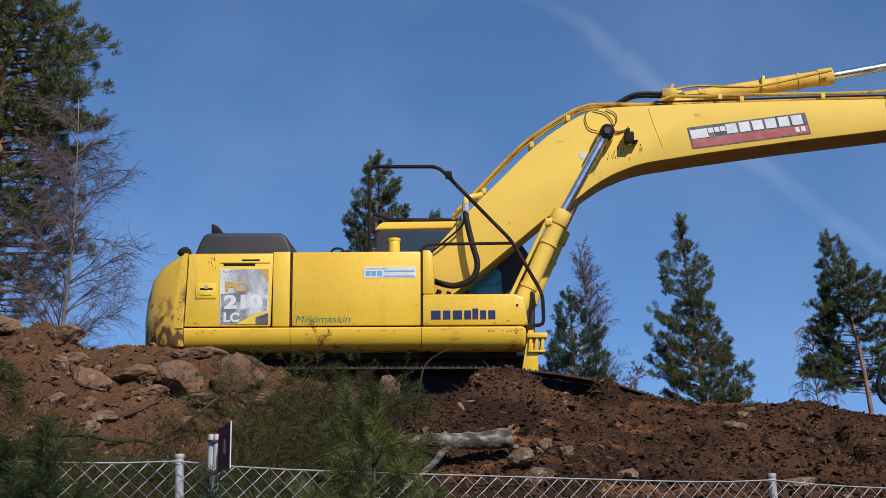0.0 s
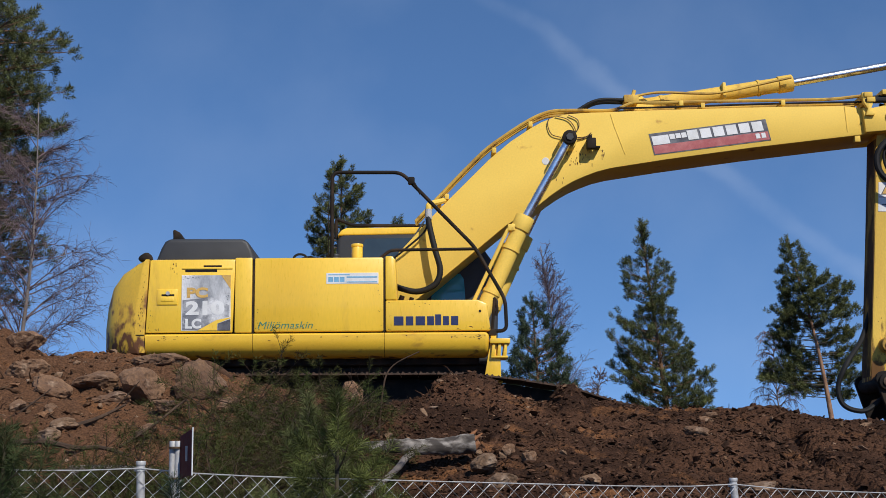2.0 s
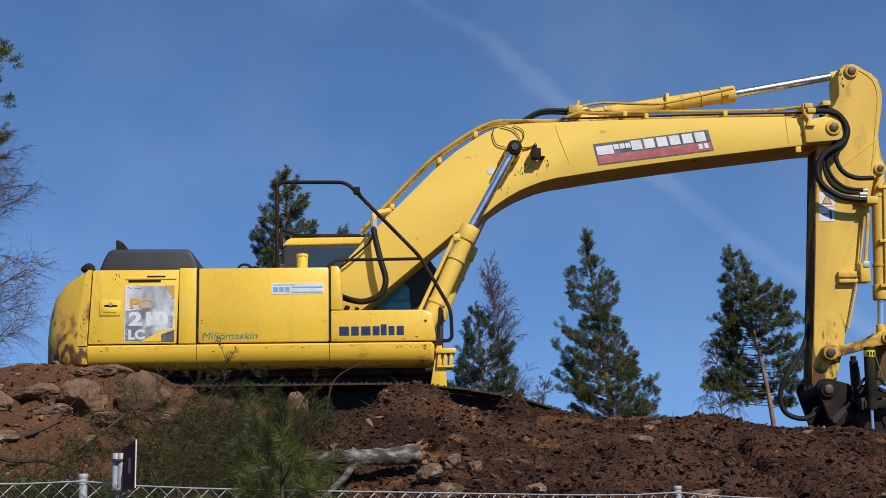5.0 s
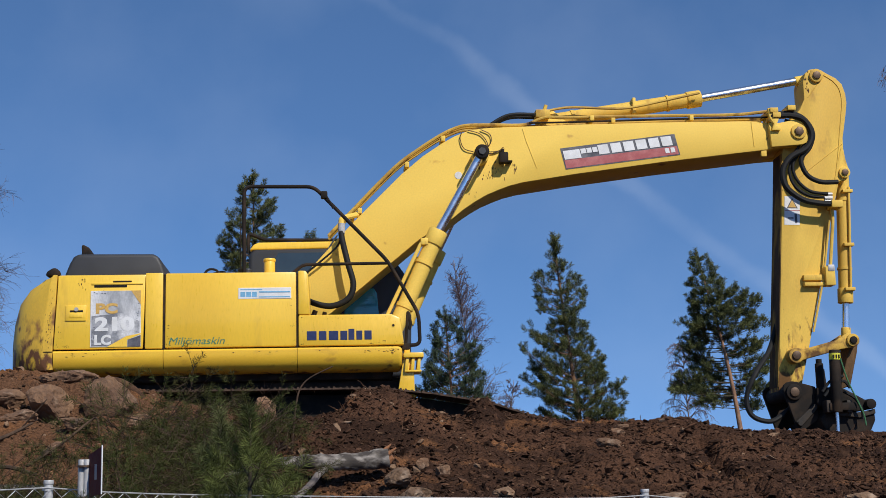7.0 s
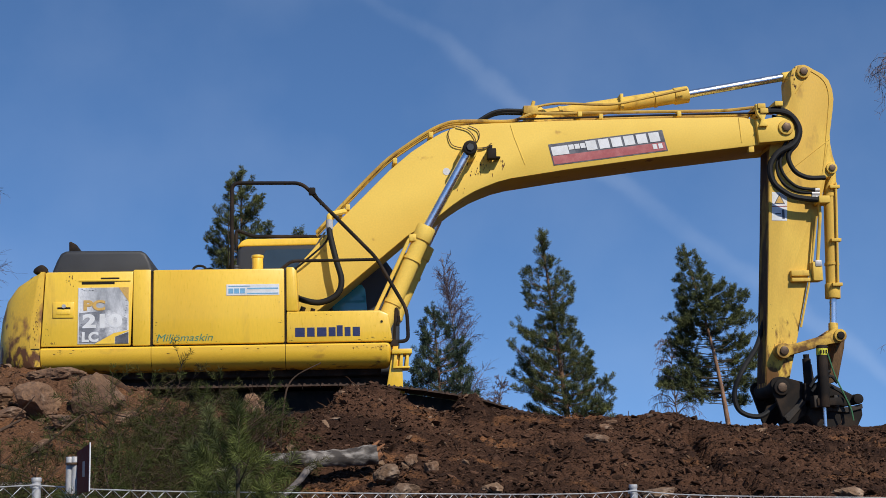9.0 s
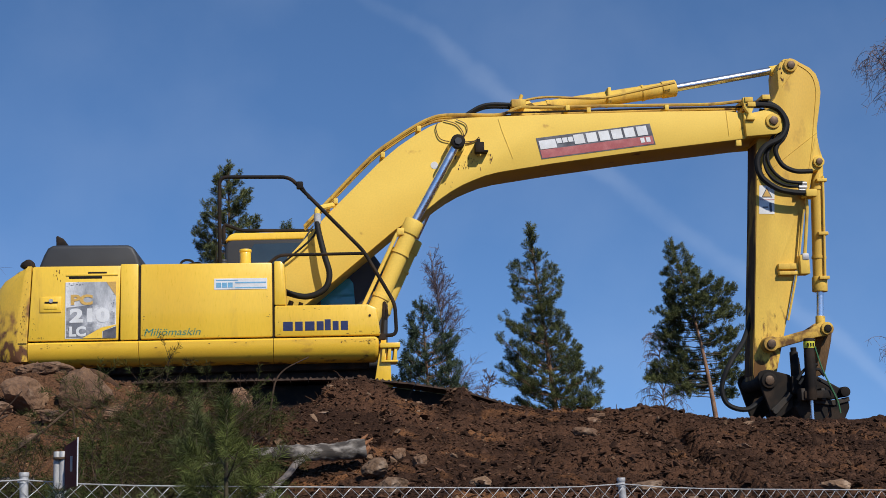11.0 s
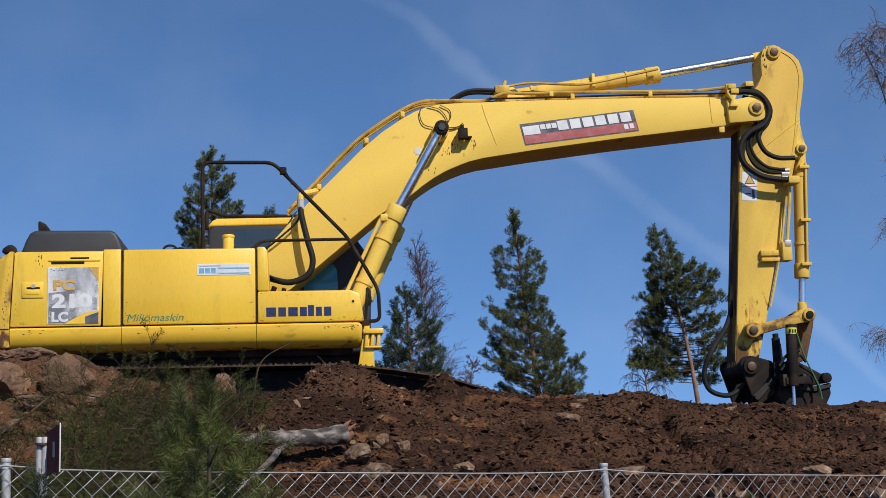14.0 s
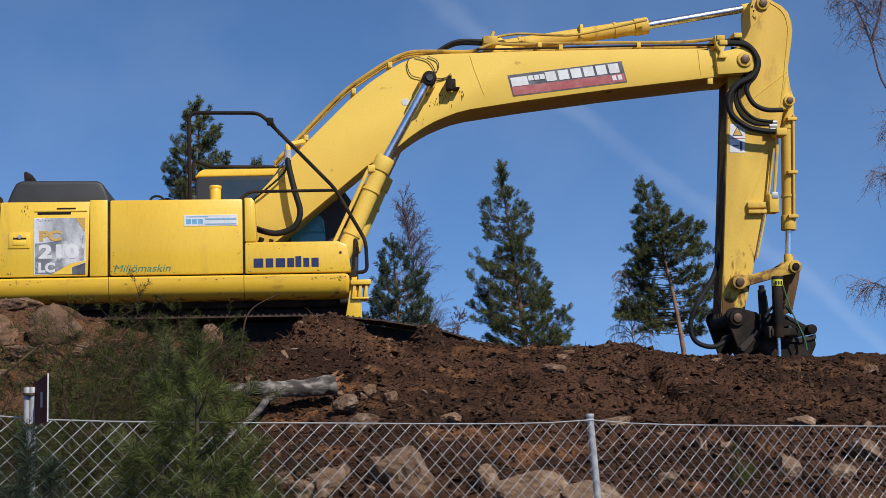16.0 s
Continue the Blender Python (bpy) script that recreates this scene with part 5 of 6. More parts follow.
def birch(name, base, top, label, seed, spread=1.0, limbs=26, twigs=9, trunk_r=0.06, droop=0.5, start=0.15, side=0.0, fine=1.0, boughs=()):
    """A leafless birch: a pale stem, rising limbs that fork, and fine hanging twigs; boughs: lines of single long limbs."""
    rng = np.random.default_rng(seed)
    base, top = np.array(base, float), np.array(top, float)
    height = np.linalg.norm(top - base)
    tree = thing(name, tuple(base), label, "tree", "birches")
    bend = np.array([rng.normal() * 0.02, rng.normal() * 0.02, 0]) * height

    def stem(u):
        return base + (top - base) * u + bend * math.sin(u * math.pi)
    tv, tf = tube_data([stem(u) for u in np.linspace(-0.05, 1, 14)], trunk_r, 8, 0.006)
    lv, lf = [], []
    for bough in boughs:
        line = curve_points(bough, 5)
        tube_data(line, 0.024, 6, 0.006, lv, lf)
        for k in range(len(line) * 3 // 5, len(line)):
            for _ in range(5):
                e, q, tw = Vector(rng.normal(size=3) * 0.8), line[k], [line[k]]
                e.z = abs(e.z) * 0.6
                for j in range(6):
                    e = (e.normalized() + Vector(rng.normal(size=3) * 0.22) - Vector((0, 0, 0.30))).normalized()
                    q = q + e * rng.uniform(0.04, 0.11)
                    tw.append(q)
                tube_data(tw, 0.005, 3, 0.0025, lv, lf)
                for w in tw[2:]:
                    for _ in range(2):
                        g = Vector(rng.normal(size=3) * 0.6) + Vector((0, 0, -0.6))
                        tube_data([w, w + g.normalized() * rng.uniform(0.08, 0.2)], 0.003, 3, 0.0018, lv, lf)
    for _ in range(limbs):
        u = rng.uniform(start, 0.95)
        long = spread * (1.05 - 0.75 * u) * rng.uniform(0.6, 1.1)
        a = rng.random() * 2 * math.pi
        d = np.array([math.cos(a) + side, math.sin(a), rng.uniform(0.5, 1.1) + max(0.0, 0.8 - 4 * droop)])
        d /= np.linalg.norm(d)
        p = stem(u)
        line = [p]
        for k in range(7):
            d = d + rng.normal(size=3) * 0.10 - np.array([0, 0, 0.05 * k * droop])
            d /= np.linalg.norm(d)
            p = p + d * long / 7
            line.append(p)
        tube_data([tuple(q) for q in line], (0.008 + 0.010 * long) * min(fine, 1.0) ** 2, 5, 0.003 * min(fine, 1.0), lv, lf)
        for _ in range(twigs):
            k = int(rng.integers(2, 8))
            q = line[k]
            e = (line[k] - line[k - 1]) / (long / 7) + rng.normal(size=3) * 0.55
            e /= np.linalg.norm(e)
            tl = long * rng.uniform(0.18, 0.42)
            tw = [q]
            for j in range(5):
                e = e + rng.normal(size=3) * 0.15 - np.array([0, 0, 0.22 * droop * (j + 1) * 0.6])
                e /= np.linalg.norm(e)
                q = q + e * tl / 5
                tw.append(q)
            tube_data([tuple(z) for z in tw], 0.0045 * fine, 3, 0.0022 * fine, lv, lf)
            for _ in range(4):
                j = int(rng.integers(1, 6))
                g = rng.normal(size=3) * 0.6 + (tw[j] - tw[j - 1]) / (tl / 5) - np.array([0, 0, 0.4 * droop])
                g /= np.linalg.norm(g)
                r = tw[j]
                m1 = r + g * tl * 0.22
                m2 = m1 + (g - np.array([0, 0, 0.5 * droop])) * tl * 0.22
                tube_data([tuple(r), tuple(m1), tuple(m2)], 0.003 * fine, 3, 0.0016 * fine, lv, lf)
    for piece, v, f, mat in (("trunk", tv, tf, M_BIRCH_GREY), ("twigwork", lv, lf, M_TWIG)):
        ob = flat_mesh(piece, v, f, mat, tuple(base), piece == "trunk")
        ob.parent = tree
        ORIGIN[ob] = Vector(base)
    return tree


pine("pine_tree", (5.42, 30, 1.6), (4.82, 30, 7.15), [(1, 0.05, 0.05), (0.934, 0.15, 0.16), (0.876, 0.28, 0.24), (0.82, 0.60, 0.36), (0.79, 0.52, 0.58), (0.73, 0.58, 0.50), (0.69, 0.60, 0.30), (0.66, 1.0, 0.34), (0.59, 0.85, 0.38),
     (0.55, 1.4, 0.42), (0.505, 0.95, 0.75), (0.46, 1.2, 0.72), (0.42, 1.3, 0.68), (0.39, 1.1, 1.2), (0.29, 0.95, 1.1), (0.2, 0.6, 0.7), (0, 0.5, 0.5)],
     "slender young green pine with upturned branches", 5, 122, 0.18, 92, 0.088, 0.0041, 0.085, lift=0.42, upright=0.75)
pine("pine_tree", (10.12, 34, 1.6), (9.10, 34, 7.45), [(1, 0.06, 0.1), (0.954, 0.1, 0.18), (0.90, 0.25, 0.25), (0.86, 0.55, 0.32), (0.82, 0.45, 0.95), (0.79, 0.45, 1.12), (0.75, 0.5, 1.0), (0.707, 0.92, 1.2), (0.66, 0.8, 1.3), (0.60, 1.18, 1.2),
     (0.51, 1.16, 1.1), (0.46, 1.4, 0.8), (0.43, 1.75, 0.9), (0.40, 1.6, 1.05), (0.33, 0.8, 1.0), (0.28, 0.3, 0.5)],
     "leaning pine with a bare reddish trunk and dense crown", 8, 150, 0.18, 92, 0.088, 0.0044, 0.085, bare=0.32, limb_r=0.7, lift=0.12, upright=0.55, open_front=0.64, stem_bark=M_BARK_RED, bark=M_SHOOT, bend=(0.17, 0.0), gap=0.11)
pine("pine_tree", (-1.75, 30, 1.6), (-1.80, 30, 8.60), [(1, 0.10, 0.10), (0.965, 0.27, 0.2), (0.93, 0.40, 0.36), (0.895, 0.5, 0.5), (0.87, 0.55, 0.62), (0.82, 0.62, 0.78), (0.79, 0.86, 0.80), (0.72, 0.8, 0.7), (0.6, 0.8, 0.8), (0, 0.8, 0.8)],
     "open young pine rising behind the cab", 13, 100, 0.18, 100, 0.090, 0.0044, 0.09, upright=0.9, gap=0.15, bare=0.4)
pine("pine_tree", (2.25, 26, 1.6), (2.06, 26, 4.95), [(1, 0.04, 0.05), (0.95, 0.10, 0.15), (0.85, 0.27, 0.30), (0.82, 0.25, 0.46), (0.78, 0.3, 0.54), (0.68, 0.53, 0.62), (0.57, 0.6, 0.70), (0.48, 0.6, 0.78), (0, 0.6, 0.6)],
     "short bluish young pine beside a bare birch", 21, 120, 0.16, 84, 0.075, 0.0040, 0.05, needles=M_NEEDLE_BLUE, upright=0.9, lift=0.5, gap=0.13)
pine("pine_tree", (-0.60, 32, 1.6), (-0.50, 32, 7.62), [(1, 0.1, 0.1), (0.9, 0.45, 0.3), (0.8, 0.6, 0.5), (0, 0.8, 0.8)], "small pine top behind the cab roof", 34, 50, 0.18, 90, 0.085, 0.0046, 0.06, bare=0.6, upright=0.9)
pine("pine_tree", (-8.30, 24, 1.8), (-8.15, 24, 12.9), [(1, 0.4, 0.4), (0.9, 1.5, 1.0), (0.8, 2.0, 1.0), (0.745, 2.0, 1.05), (0.70, 2.2, 1.75), (0.62, 2.3, 1.85), (0.55, 2.3, 1.80), (0.50, 2.2, 1.65), (0.44, 2.1, 1.5), (0.38, 2.0, 1.45), (0.33, 1.8, 1.75), (0.27, 1.5, 1.3), (0.2, 0.6, 0.6)],
     "tall dense old pine at the end of the bank", 55, 270, 0.20, 62, 0.090, 0.0050, 0.13, lift=0.06, bare=0.22, upright=0.45, gap=0.15, stem_bark=M_BARK_RED, limb_r=1.2)
birch("birch_tree", (-6.95, 23, 1.8), (-6.55, 23, 8.0), "bare birch with fine hanging purple twigs", 3, 2.0, 80, 24, 0.05, 0.20, 0.2, side=0.25, fine=0.8)
birch("birch_tree", (2.85, 28, 1.6), (2.42, 28, 6.3), "slim bare birch behind a young pine", 6, 1.05, 130, 13, 0.03, 0.02, 0.1, fine=0.85)
birch("birch_tree", (3.5, 29, 1.6), (3.72, 29, 3.9), "small bare birch sapling", 16, 0.6, 40, 10, 0.02, 0.2, 0.1, fine=1.7)
birch("birch_tree", (9.7, 37, 1.6), (9.4, 37, 5.6), "bare birch with pale hanging twigs", 26, 1.1, 60, 12, 0.03, 1.0, 0.2, fine=1.3)
birch("birch_tree", (10.75, 20, 1.7), (10.7, 20, 13.0), "bare birch whose twigs hang over the bank", 36, 1.2, 60, 12, 0.09, 0.9, 0.1,
      boughs=([(10.7, 20, 4.9), (9.9, 20, 5.9), (9.29, 20, 6.425), (9.10, 20, 7.14), (8.92, 20, 7.66), (8.72, 20, 7.98)], [(9.10, 20, 7.14), (9.20, 20, 7.4), (9.283, 20, 7.62), (9.30, 20, 8.0), (9.1, 20, 8.2)],
              [(10.7, 20, 4.6), (9.9, 20, 5.2), (9.35, 20, 5.12), (9.12, 20, 5.04)], [(10.7, 20, 2.9), (9.8, 20, 3.4), (9.2, 20, 3.3), (8.86, 20, 3.40)], [(10.7, 20, 5.6), (10.0, 20, 6.0), (9.6, 20, 6.0), (9.42, 20, 5.8)]))


# ---- rocks on the bank ----
def rock(at, size, seed, label="rough brown granite rock half sunk in soil", turn=0.0):
    """A broken rock: a ball cut by random planes and roughened."""
    rng = np.random.default_rng(seed)
    bm = bmesh.new()
    bmesh.ops.create_icosphere(bm, subdivisions=4, radius=1.0)
    cuts = [(Vector(rng.normal(size=3)).normalized(), rng.uniform(0.48, 0.8)) for _ in range(14)]
    c, s = math.cos(turn), math.sin(turn)
    for v in bm.verts:
        p = v.co.copy()
        for n, d in cuts:
            e = p.dot(n) - d
            if e > 0:
                p -= n * e * 0.86
        k = noise.fractal(p * 2.2 + Vector((seed, 0, 0)), 1.0, 2.0, 4) * 0.11 + noise.fractal(p * 7 + Vector((seed, 3, 0)), 1.0, 2.0, 3) * 0.045
        p += v.co * k
        q = Vector((p.x * size[0], p.y * size[1], p.z * size[2]))
        v.co = Vector((q.x * c - q.z * s, q.y, q.x * s + q.z * c)) + Vector(at)
    return single("rock", bm, M_ROCK_RED if at[1] > 11 else M_ROCK, at, label, "rock", "rocks on the bank")


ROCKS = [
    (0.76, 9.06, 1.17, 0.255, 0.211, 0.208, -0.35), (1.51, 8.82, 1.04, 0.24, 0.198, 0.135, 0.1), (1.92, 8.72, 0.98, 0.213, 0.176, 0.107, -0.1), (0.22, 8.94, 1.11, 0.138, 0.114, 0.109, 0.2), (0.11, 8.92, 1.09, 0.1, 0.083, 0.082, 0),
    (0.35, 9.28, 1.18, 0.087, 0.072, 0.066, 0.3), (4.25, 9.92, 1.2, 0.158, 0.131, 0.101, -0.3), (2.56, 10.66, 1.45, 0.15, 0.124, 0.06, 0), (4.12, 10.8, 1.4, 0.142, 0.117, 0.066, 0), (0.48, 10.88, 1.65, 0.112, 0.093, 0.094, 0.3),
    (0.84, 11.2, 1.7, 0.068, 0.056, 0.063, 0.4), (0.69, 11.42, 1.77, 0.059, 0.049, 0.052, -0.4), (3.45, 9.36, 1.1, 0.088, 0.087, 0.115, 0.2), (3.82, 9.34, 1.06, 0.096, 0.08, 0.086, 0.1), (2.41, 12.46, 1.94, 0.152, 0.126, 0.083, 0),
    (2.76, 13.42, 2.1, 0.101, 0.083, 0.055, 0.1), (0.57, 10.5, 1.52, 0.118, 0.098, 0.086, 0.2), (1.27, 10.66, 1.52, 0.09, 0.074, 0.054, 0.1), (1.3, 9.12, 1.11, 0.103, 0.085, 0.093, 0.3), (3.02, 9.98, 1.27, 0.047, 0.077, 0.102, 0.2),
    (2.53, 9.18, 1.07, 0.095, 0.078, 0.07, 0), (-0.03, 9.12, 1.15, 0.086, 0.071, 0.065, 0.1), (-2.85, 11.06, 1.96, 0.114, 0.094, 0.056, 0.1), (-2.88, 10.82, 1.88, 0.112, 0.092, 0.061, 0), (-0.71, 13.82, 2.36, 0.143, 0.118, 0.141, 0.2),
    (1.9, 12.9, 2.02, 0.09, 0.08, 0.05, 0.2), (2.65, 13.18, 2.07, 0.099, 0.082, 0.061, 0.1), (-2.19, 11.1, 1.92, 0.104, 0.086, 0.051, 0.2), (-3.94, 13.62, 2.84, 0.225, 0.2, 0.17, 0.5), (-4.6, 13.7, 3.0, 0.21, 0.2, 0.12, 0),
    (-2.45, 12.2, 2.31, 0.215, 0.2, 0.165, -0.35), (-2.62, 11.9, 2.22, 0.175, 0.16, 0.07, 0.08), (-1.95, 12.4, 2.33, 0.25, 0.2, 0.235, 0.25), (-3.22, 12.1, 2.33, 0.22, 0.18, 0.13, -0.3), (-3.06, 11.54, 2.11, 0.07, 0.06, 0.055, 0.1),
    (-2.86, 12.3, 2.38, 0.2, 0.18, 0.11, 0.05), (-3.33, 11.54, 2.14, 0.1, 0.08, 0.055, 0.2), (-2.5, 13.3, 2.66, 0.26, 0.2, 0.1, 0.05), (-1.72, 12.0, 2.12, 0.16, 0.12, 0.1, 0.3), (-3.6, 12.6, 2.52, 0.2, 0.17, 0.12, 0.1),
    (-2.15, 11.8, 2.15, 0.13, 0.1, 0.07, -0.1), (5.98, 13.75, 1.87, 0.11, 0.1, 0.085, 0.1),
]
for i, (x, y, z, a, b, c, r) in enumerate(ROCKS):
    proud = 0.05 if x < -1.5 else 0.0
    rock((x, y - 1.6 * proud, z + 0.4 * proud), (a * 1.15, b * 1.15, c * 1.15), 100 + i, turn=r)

# clods and small stones, too many to count
ICO = bmesh.new()
bmesh.ops.create_icosphere(ICO, subdivisions=1, radius=1.0)
ico_v = np.array([v.co[:] for v in ICO.verts])
ico_f = np.array([[v.index for v in f.verts] for f in ICO.faces])
ICO.free()


def scatter(name, count, seed, material, small, large, xr, yr, label, keep=None, flat=0.7, wide=1.2):
    rng = np.random.default_rng(seed)
    x, y = rng.uniform(*xr, count), rng.uniform(*yr, count)
    if keep is not None:
        k = rng.random(count) < keep(x, y)
        x, y = x[k], y[k]
    count = len(x)
    r = small * (large / small) ** (rng.random(count) ** 2.6)
    z = ground(x, y) + r * rng.uniform(-0.1, 0.35, count)
    jag = 1 + rng.normal(size=(count, len(ico_v))) * 0.30
    v = ico_v[None] * jag[:, :, None]
    sc = np.stack([rng.uniform(0.7, 1.25 * wide, count), rng.uniform(0.7, 1.3, count), flat * rng.uniform(0.6, 1.2, count)], 1) * r[:, None]
    v = v * sc[:, None]
    a, b = rng.random(count) * 6.28, rng.normal(size=count) * 0.5
    v = np.stack([v[..., 0] * np.cos(b)[:, None] - v[..., 2] * np.sin(b)[:, None], v[..., 1], v[..., 0] * np.sin(b)[:, None] + v[..., 2] * np.cos(b)[:, None]], -1)
    v = np.stack([v[..., 0] * np.cos(a)[:, None] - v[..., 1] * np.sin(a)[:, None], v[..., 0] * np.sin(a)[:, None] + v[..., 1] * np.cos(a)[:, None], v[..., 2]], -1)
    v += np.stack([x, y, z], 1)[:, None]
    f = (ico_f[None] + (np.arange(count) * len(ico_v))[:, None, None]).reshape(-1, 3)
    ob = flat_mesh(name, v.reshape(-1, 3), f.tolist(), material)
    return tagged(ob, label, "soil" if "clod" in name else "stones", kind="stuff")


scatter("clods", 12000, 1, M_CLOD, 0.009, 0.045, (-6.2, 7.2), (7.4, 14.3), "loose dark brown clods of soil", flat=0.5, wide=1.5)
scatter("clods", 40000, 4, M_CLOD, 0.005, 0.022, (-0.8, 6.8), (9.0, 14.2), "fine crumbs of dark brown soil", flat=0.5, wide=1.6)
scatter("clods", 11000, 6, M_CLOD_TAN, 0.005, 0.026, (-6.2, 7.2), (7.4, 14.2), "crumbs of lighter sandy soil", lambda x, y: np.where(x < 0.3, 1.0, 0.35), flat=0.5, wide=1.5)
scatter("clods", 3500, 9, M_CLOD, 0.014, 0.040, (-1.0, 7.0), (8.6, 14.1), "flat broken slabs of packed soil", flat=0.35, wide=1.9)
scatter("stones", 1800, 2, M_ROCK, 0.008, 0.055, (-6.2, 7.2), (7.4, 14.3), "small pale stones in the soil", lambda x, y: np.where(x < 1.2, 1.0, 0.35))

# short roots and sticks torn up with the soil
rng = np.random.default_rng(41)
rv, rf = [], []
for _ in range(700):
    x, y = rng.uniform(-4.5, 6.8), rng.uniform(8.2, 13.9)
    p, a = np.array([x, y, float(ground(x, y))]), rng.random() * 6.28
    d, long = np.array([math.cos(a), 0.5 * math.sin(a), rng.uniform(-0.1, 0.5)]), rng.uniform(0.04, 0.20)
    line = [p]
    for k in range(4):
        d = d / np.linalg.norm(d) + rng.normal(size=3) * 0.35
        line.append(line[-1] + d / np.linalg.norm(d) * long / 4)
    tube_data([tuple(q) for q in line], rng.uniform(0.003, 0.011), 4, 0.002, rv, rf)
tagged(flat_mesh("root_fragments", rv, rf, M_ROOT), "short torn roots and sticks sticking out of the soil", "roots", kind="stuff")

# ---- chain-link fence ----
FX0, FY0, FDX, FDY = -1.17, 5.80, 2.627, 0.80
fence = thing("chain_link_fence", (-1.17, 5.8, 0.2), "galvanised chain-link fence on thin steel posts", "fence")


def along(s):
    """Place on the fence line, s in spans from the second post; z of the top wire."""
    return FX0 + FDX * s, FY0 + FDY * s, 1.575 - 0.088 * s


for s in (-2, -1, 0, 1, 2, 3):
    x, y, z = along(s)
    lean = 0.07 if s == 1 else 0.015
    p = part("post", join(rod((x + lean * 1.3, y + 0.02, z - 1.5), (x, y, z + 0.015), 0.0175, 14), rod((x, y, z + 0.012), (x, y, z + 0.03), 0.0205, 14, 0.003)), M_GALV, fence, "galvanised tube post", True)
    part("tie", rod((x - 0.004, y, z - 0.012), (x - 0.004, y, z + 0.004), 0.0215, 12), M_GALV, p)
for s in (-2, -1, 0, 1, 2):
    pts = []
    for k in range(13):
        u = k / 12
        x, y, z = along(s + u)
        pts.append((x, y - 0.022, z - 0.022 * (1 - (2 * u - 1) ** 6)))
    part("tension_wire", tube(pts, 0.0026, 6), M_GALV, fence, "", True)
pitch = 0.036
span = math.hypot(FDX, FDY)
mv, mf = [], []
n_w = int(4.2 * span / pitch)
for k in range(n_w):
    line = []
    for j in range(38):
        side_ = (j + k) % 2
        s = -1.9 + (k * pitch + (0.5 * pitch if side_ else -0.5 * pitch)) / span
        x, y, z = along(s)
        fr = s - math.floor(s)
        z = z - 0.024 * (1 - (2 * fr - 1) ** 6) - j * 0.0355 + 0.004 * math.sin(s * 11 + j * 0.3)
        line.append((x, y - 0.022 + (0.003 if side_ else -0.003), z))
    tube_data(line, 0.0017, 3, None, mv, mf)
net = flat_mesh("wire_mesh", mv, mf, M_WIRE, (-1.17, 5.8, 0.2))
net.parent = fence
tagged(net, "diamond mesh of galvanised wire", kind="stuff")

# ---- marker sign by the fence ----
sign = thing("marker_sign", (-1.01, 5.70, 0.2), "dark red marker plate on a galvanised pole", "sign")
part("pole", rod((-1.008, 5.70, 0.1), (-1.008, 5.70, 1.56), 0.019, 14), M_GALV, sign, "", True)
part("sleeve", join(rod((-1.022, 5.70, 1.515), (-1.022, 5.70, 1.682), 0.014, 12, 0.002), rod((-0.998, 5.695, 1.515), (-0.998, 5.695, 1.682), 0.015, 12, 0.002)), M_GALV, sign, "", True)
for z in (1.532, 1.655):
    part("clamp", rod((-1.010, 5.697, z - 0.004), (-1.010, 5.697, z + 0.004), 0.0285, 14), M_PIN, sign, "", True)
bm = prism([(-0.992, 1.53), (-0.918, 1.544), (-0.918, 1.728), (-0.992, 1.70)], 5.6, 5.603)
for v in bm.verts:
    v.co.y = 5.69 - (v.co.x + 0.992) * 1.9 + (v.co.y - 5.6)
plate = part("plate", bm, surface("dark_red_enamel", (0.15, 0.022, 0.015), 0.85, grain=50), sign, "dark red enamel plate")
part("plate_edge", tube([(-0.917, 5.548, 1.543), (-0.917, 5.548, 1.731)], 0.003, 5), M_WHITE, plate)
bm = prism([(-0.958, 1.60), (-0.945, 1.60), (-0.945, 1.66), (-0.958, 1.66)], 5.6, 5.601)
for v in bm.verts:
    v.co.y = 5.687 - (v.co.x + 0.992) * 1.9 + (v.co.y - 5.6)
part("mark", bm, M_GREY, plate)

# ---- birch log and dead wood ----
log = thing("birch_log", (0.05, 11.3, 1.75), "broken birch log with peeling white bark on the bank", "log")
bm = tube(curve_points([(0.41, 11.24, 1.82), (0.2, 11.24, 1.80), (-0.08, 11.18, 1.795), (-0.30, 11.18, 1.81)], 12), 0.080, 26, 0.056)
for v in bm.verts:
    v.co += v.normal * 0.016 * noise.fractal(v.co * 16, 1.0, 2.0, 3)
part("bole", bm, M_BIRCH, log, "", True)
part("fork", tube(curve_points([(-0.08, 11.22, 1.76), (-0.15, 11.0, 1.70), (-0.20, 10.8, 1.63), (-0.31, 10.4, 1.52), (-0.42, 9.85, 1.42)], 5), 0.031, 9, 0.02), M_BIRCH_GREY, log, "", True)
part("fork", tube(curve_points([(-0.26, 11.22, 1.80), (-0.45, 10.9, 1.79), (-0.66, 10.7, 1.745), (-0.88, 10.6, 1.665), (-1.18, 10.45, 1.58)], 5), 0.05, 10, 0.026), M_BIRCH, log, "", True)
part("broken_end", join(tube([(0.39, 11.28, 1.815), (0.44, 11.27, 1.84)], 0.066, 11, 0.035), tube([(0.36, 11.24, 1.87), (0.43, 11.24, 1.93)], 0.022, 7, 0.006), tube([(0.40, 11.22, 1.85), (0.47, 11.22, 1.90)], 0.02, 7, 0.006)), M_CUT, log, "splintered orange wood")
log = thing("birch_log", (-2.2, 10.0, 1.57), "pale birch log lying among branches", "log")
part("bole", tube(curve_points([(-2.52, 10.0, 1.60), (-2.25, 10.0, 1.605), (-1.95, 10.02, 1.59)], 5), 0.055, 14, 0.05), M_BIRCH, log, "", True)
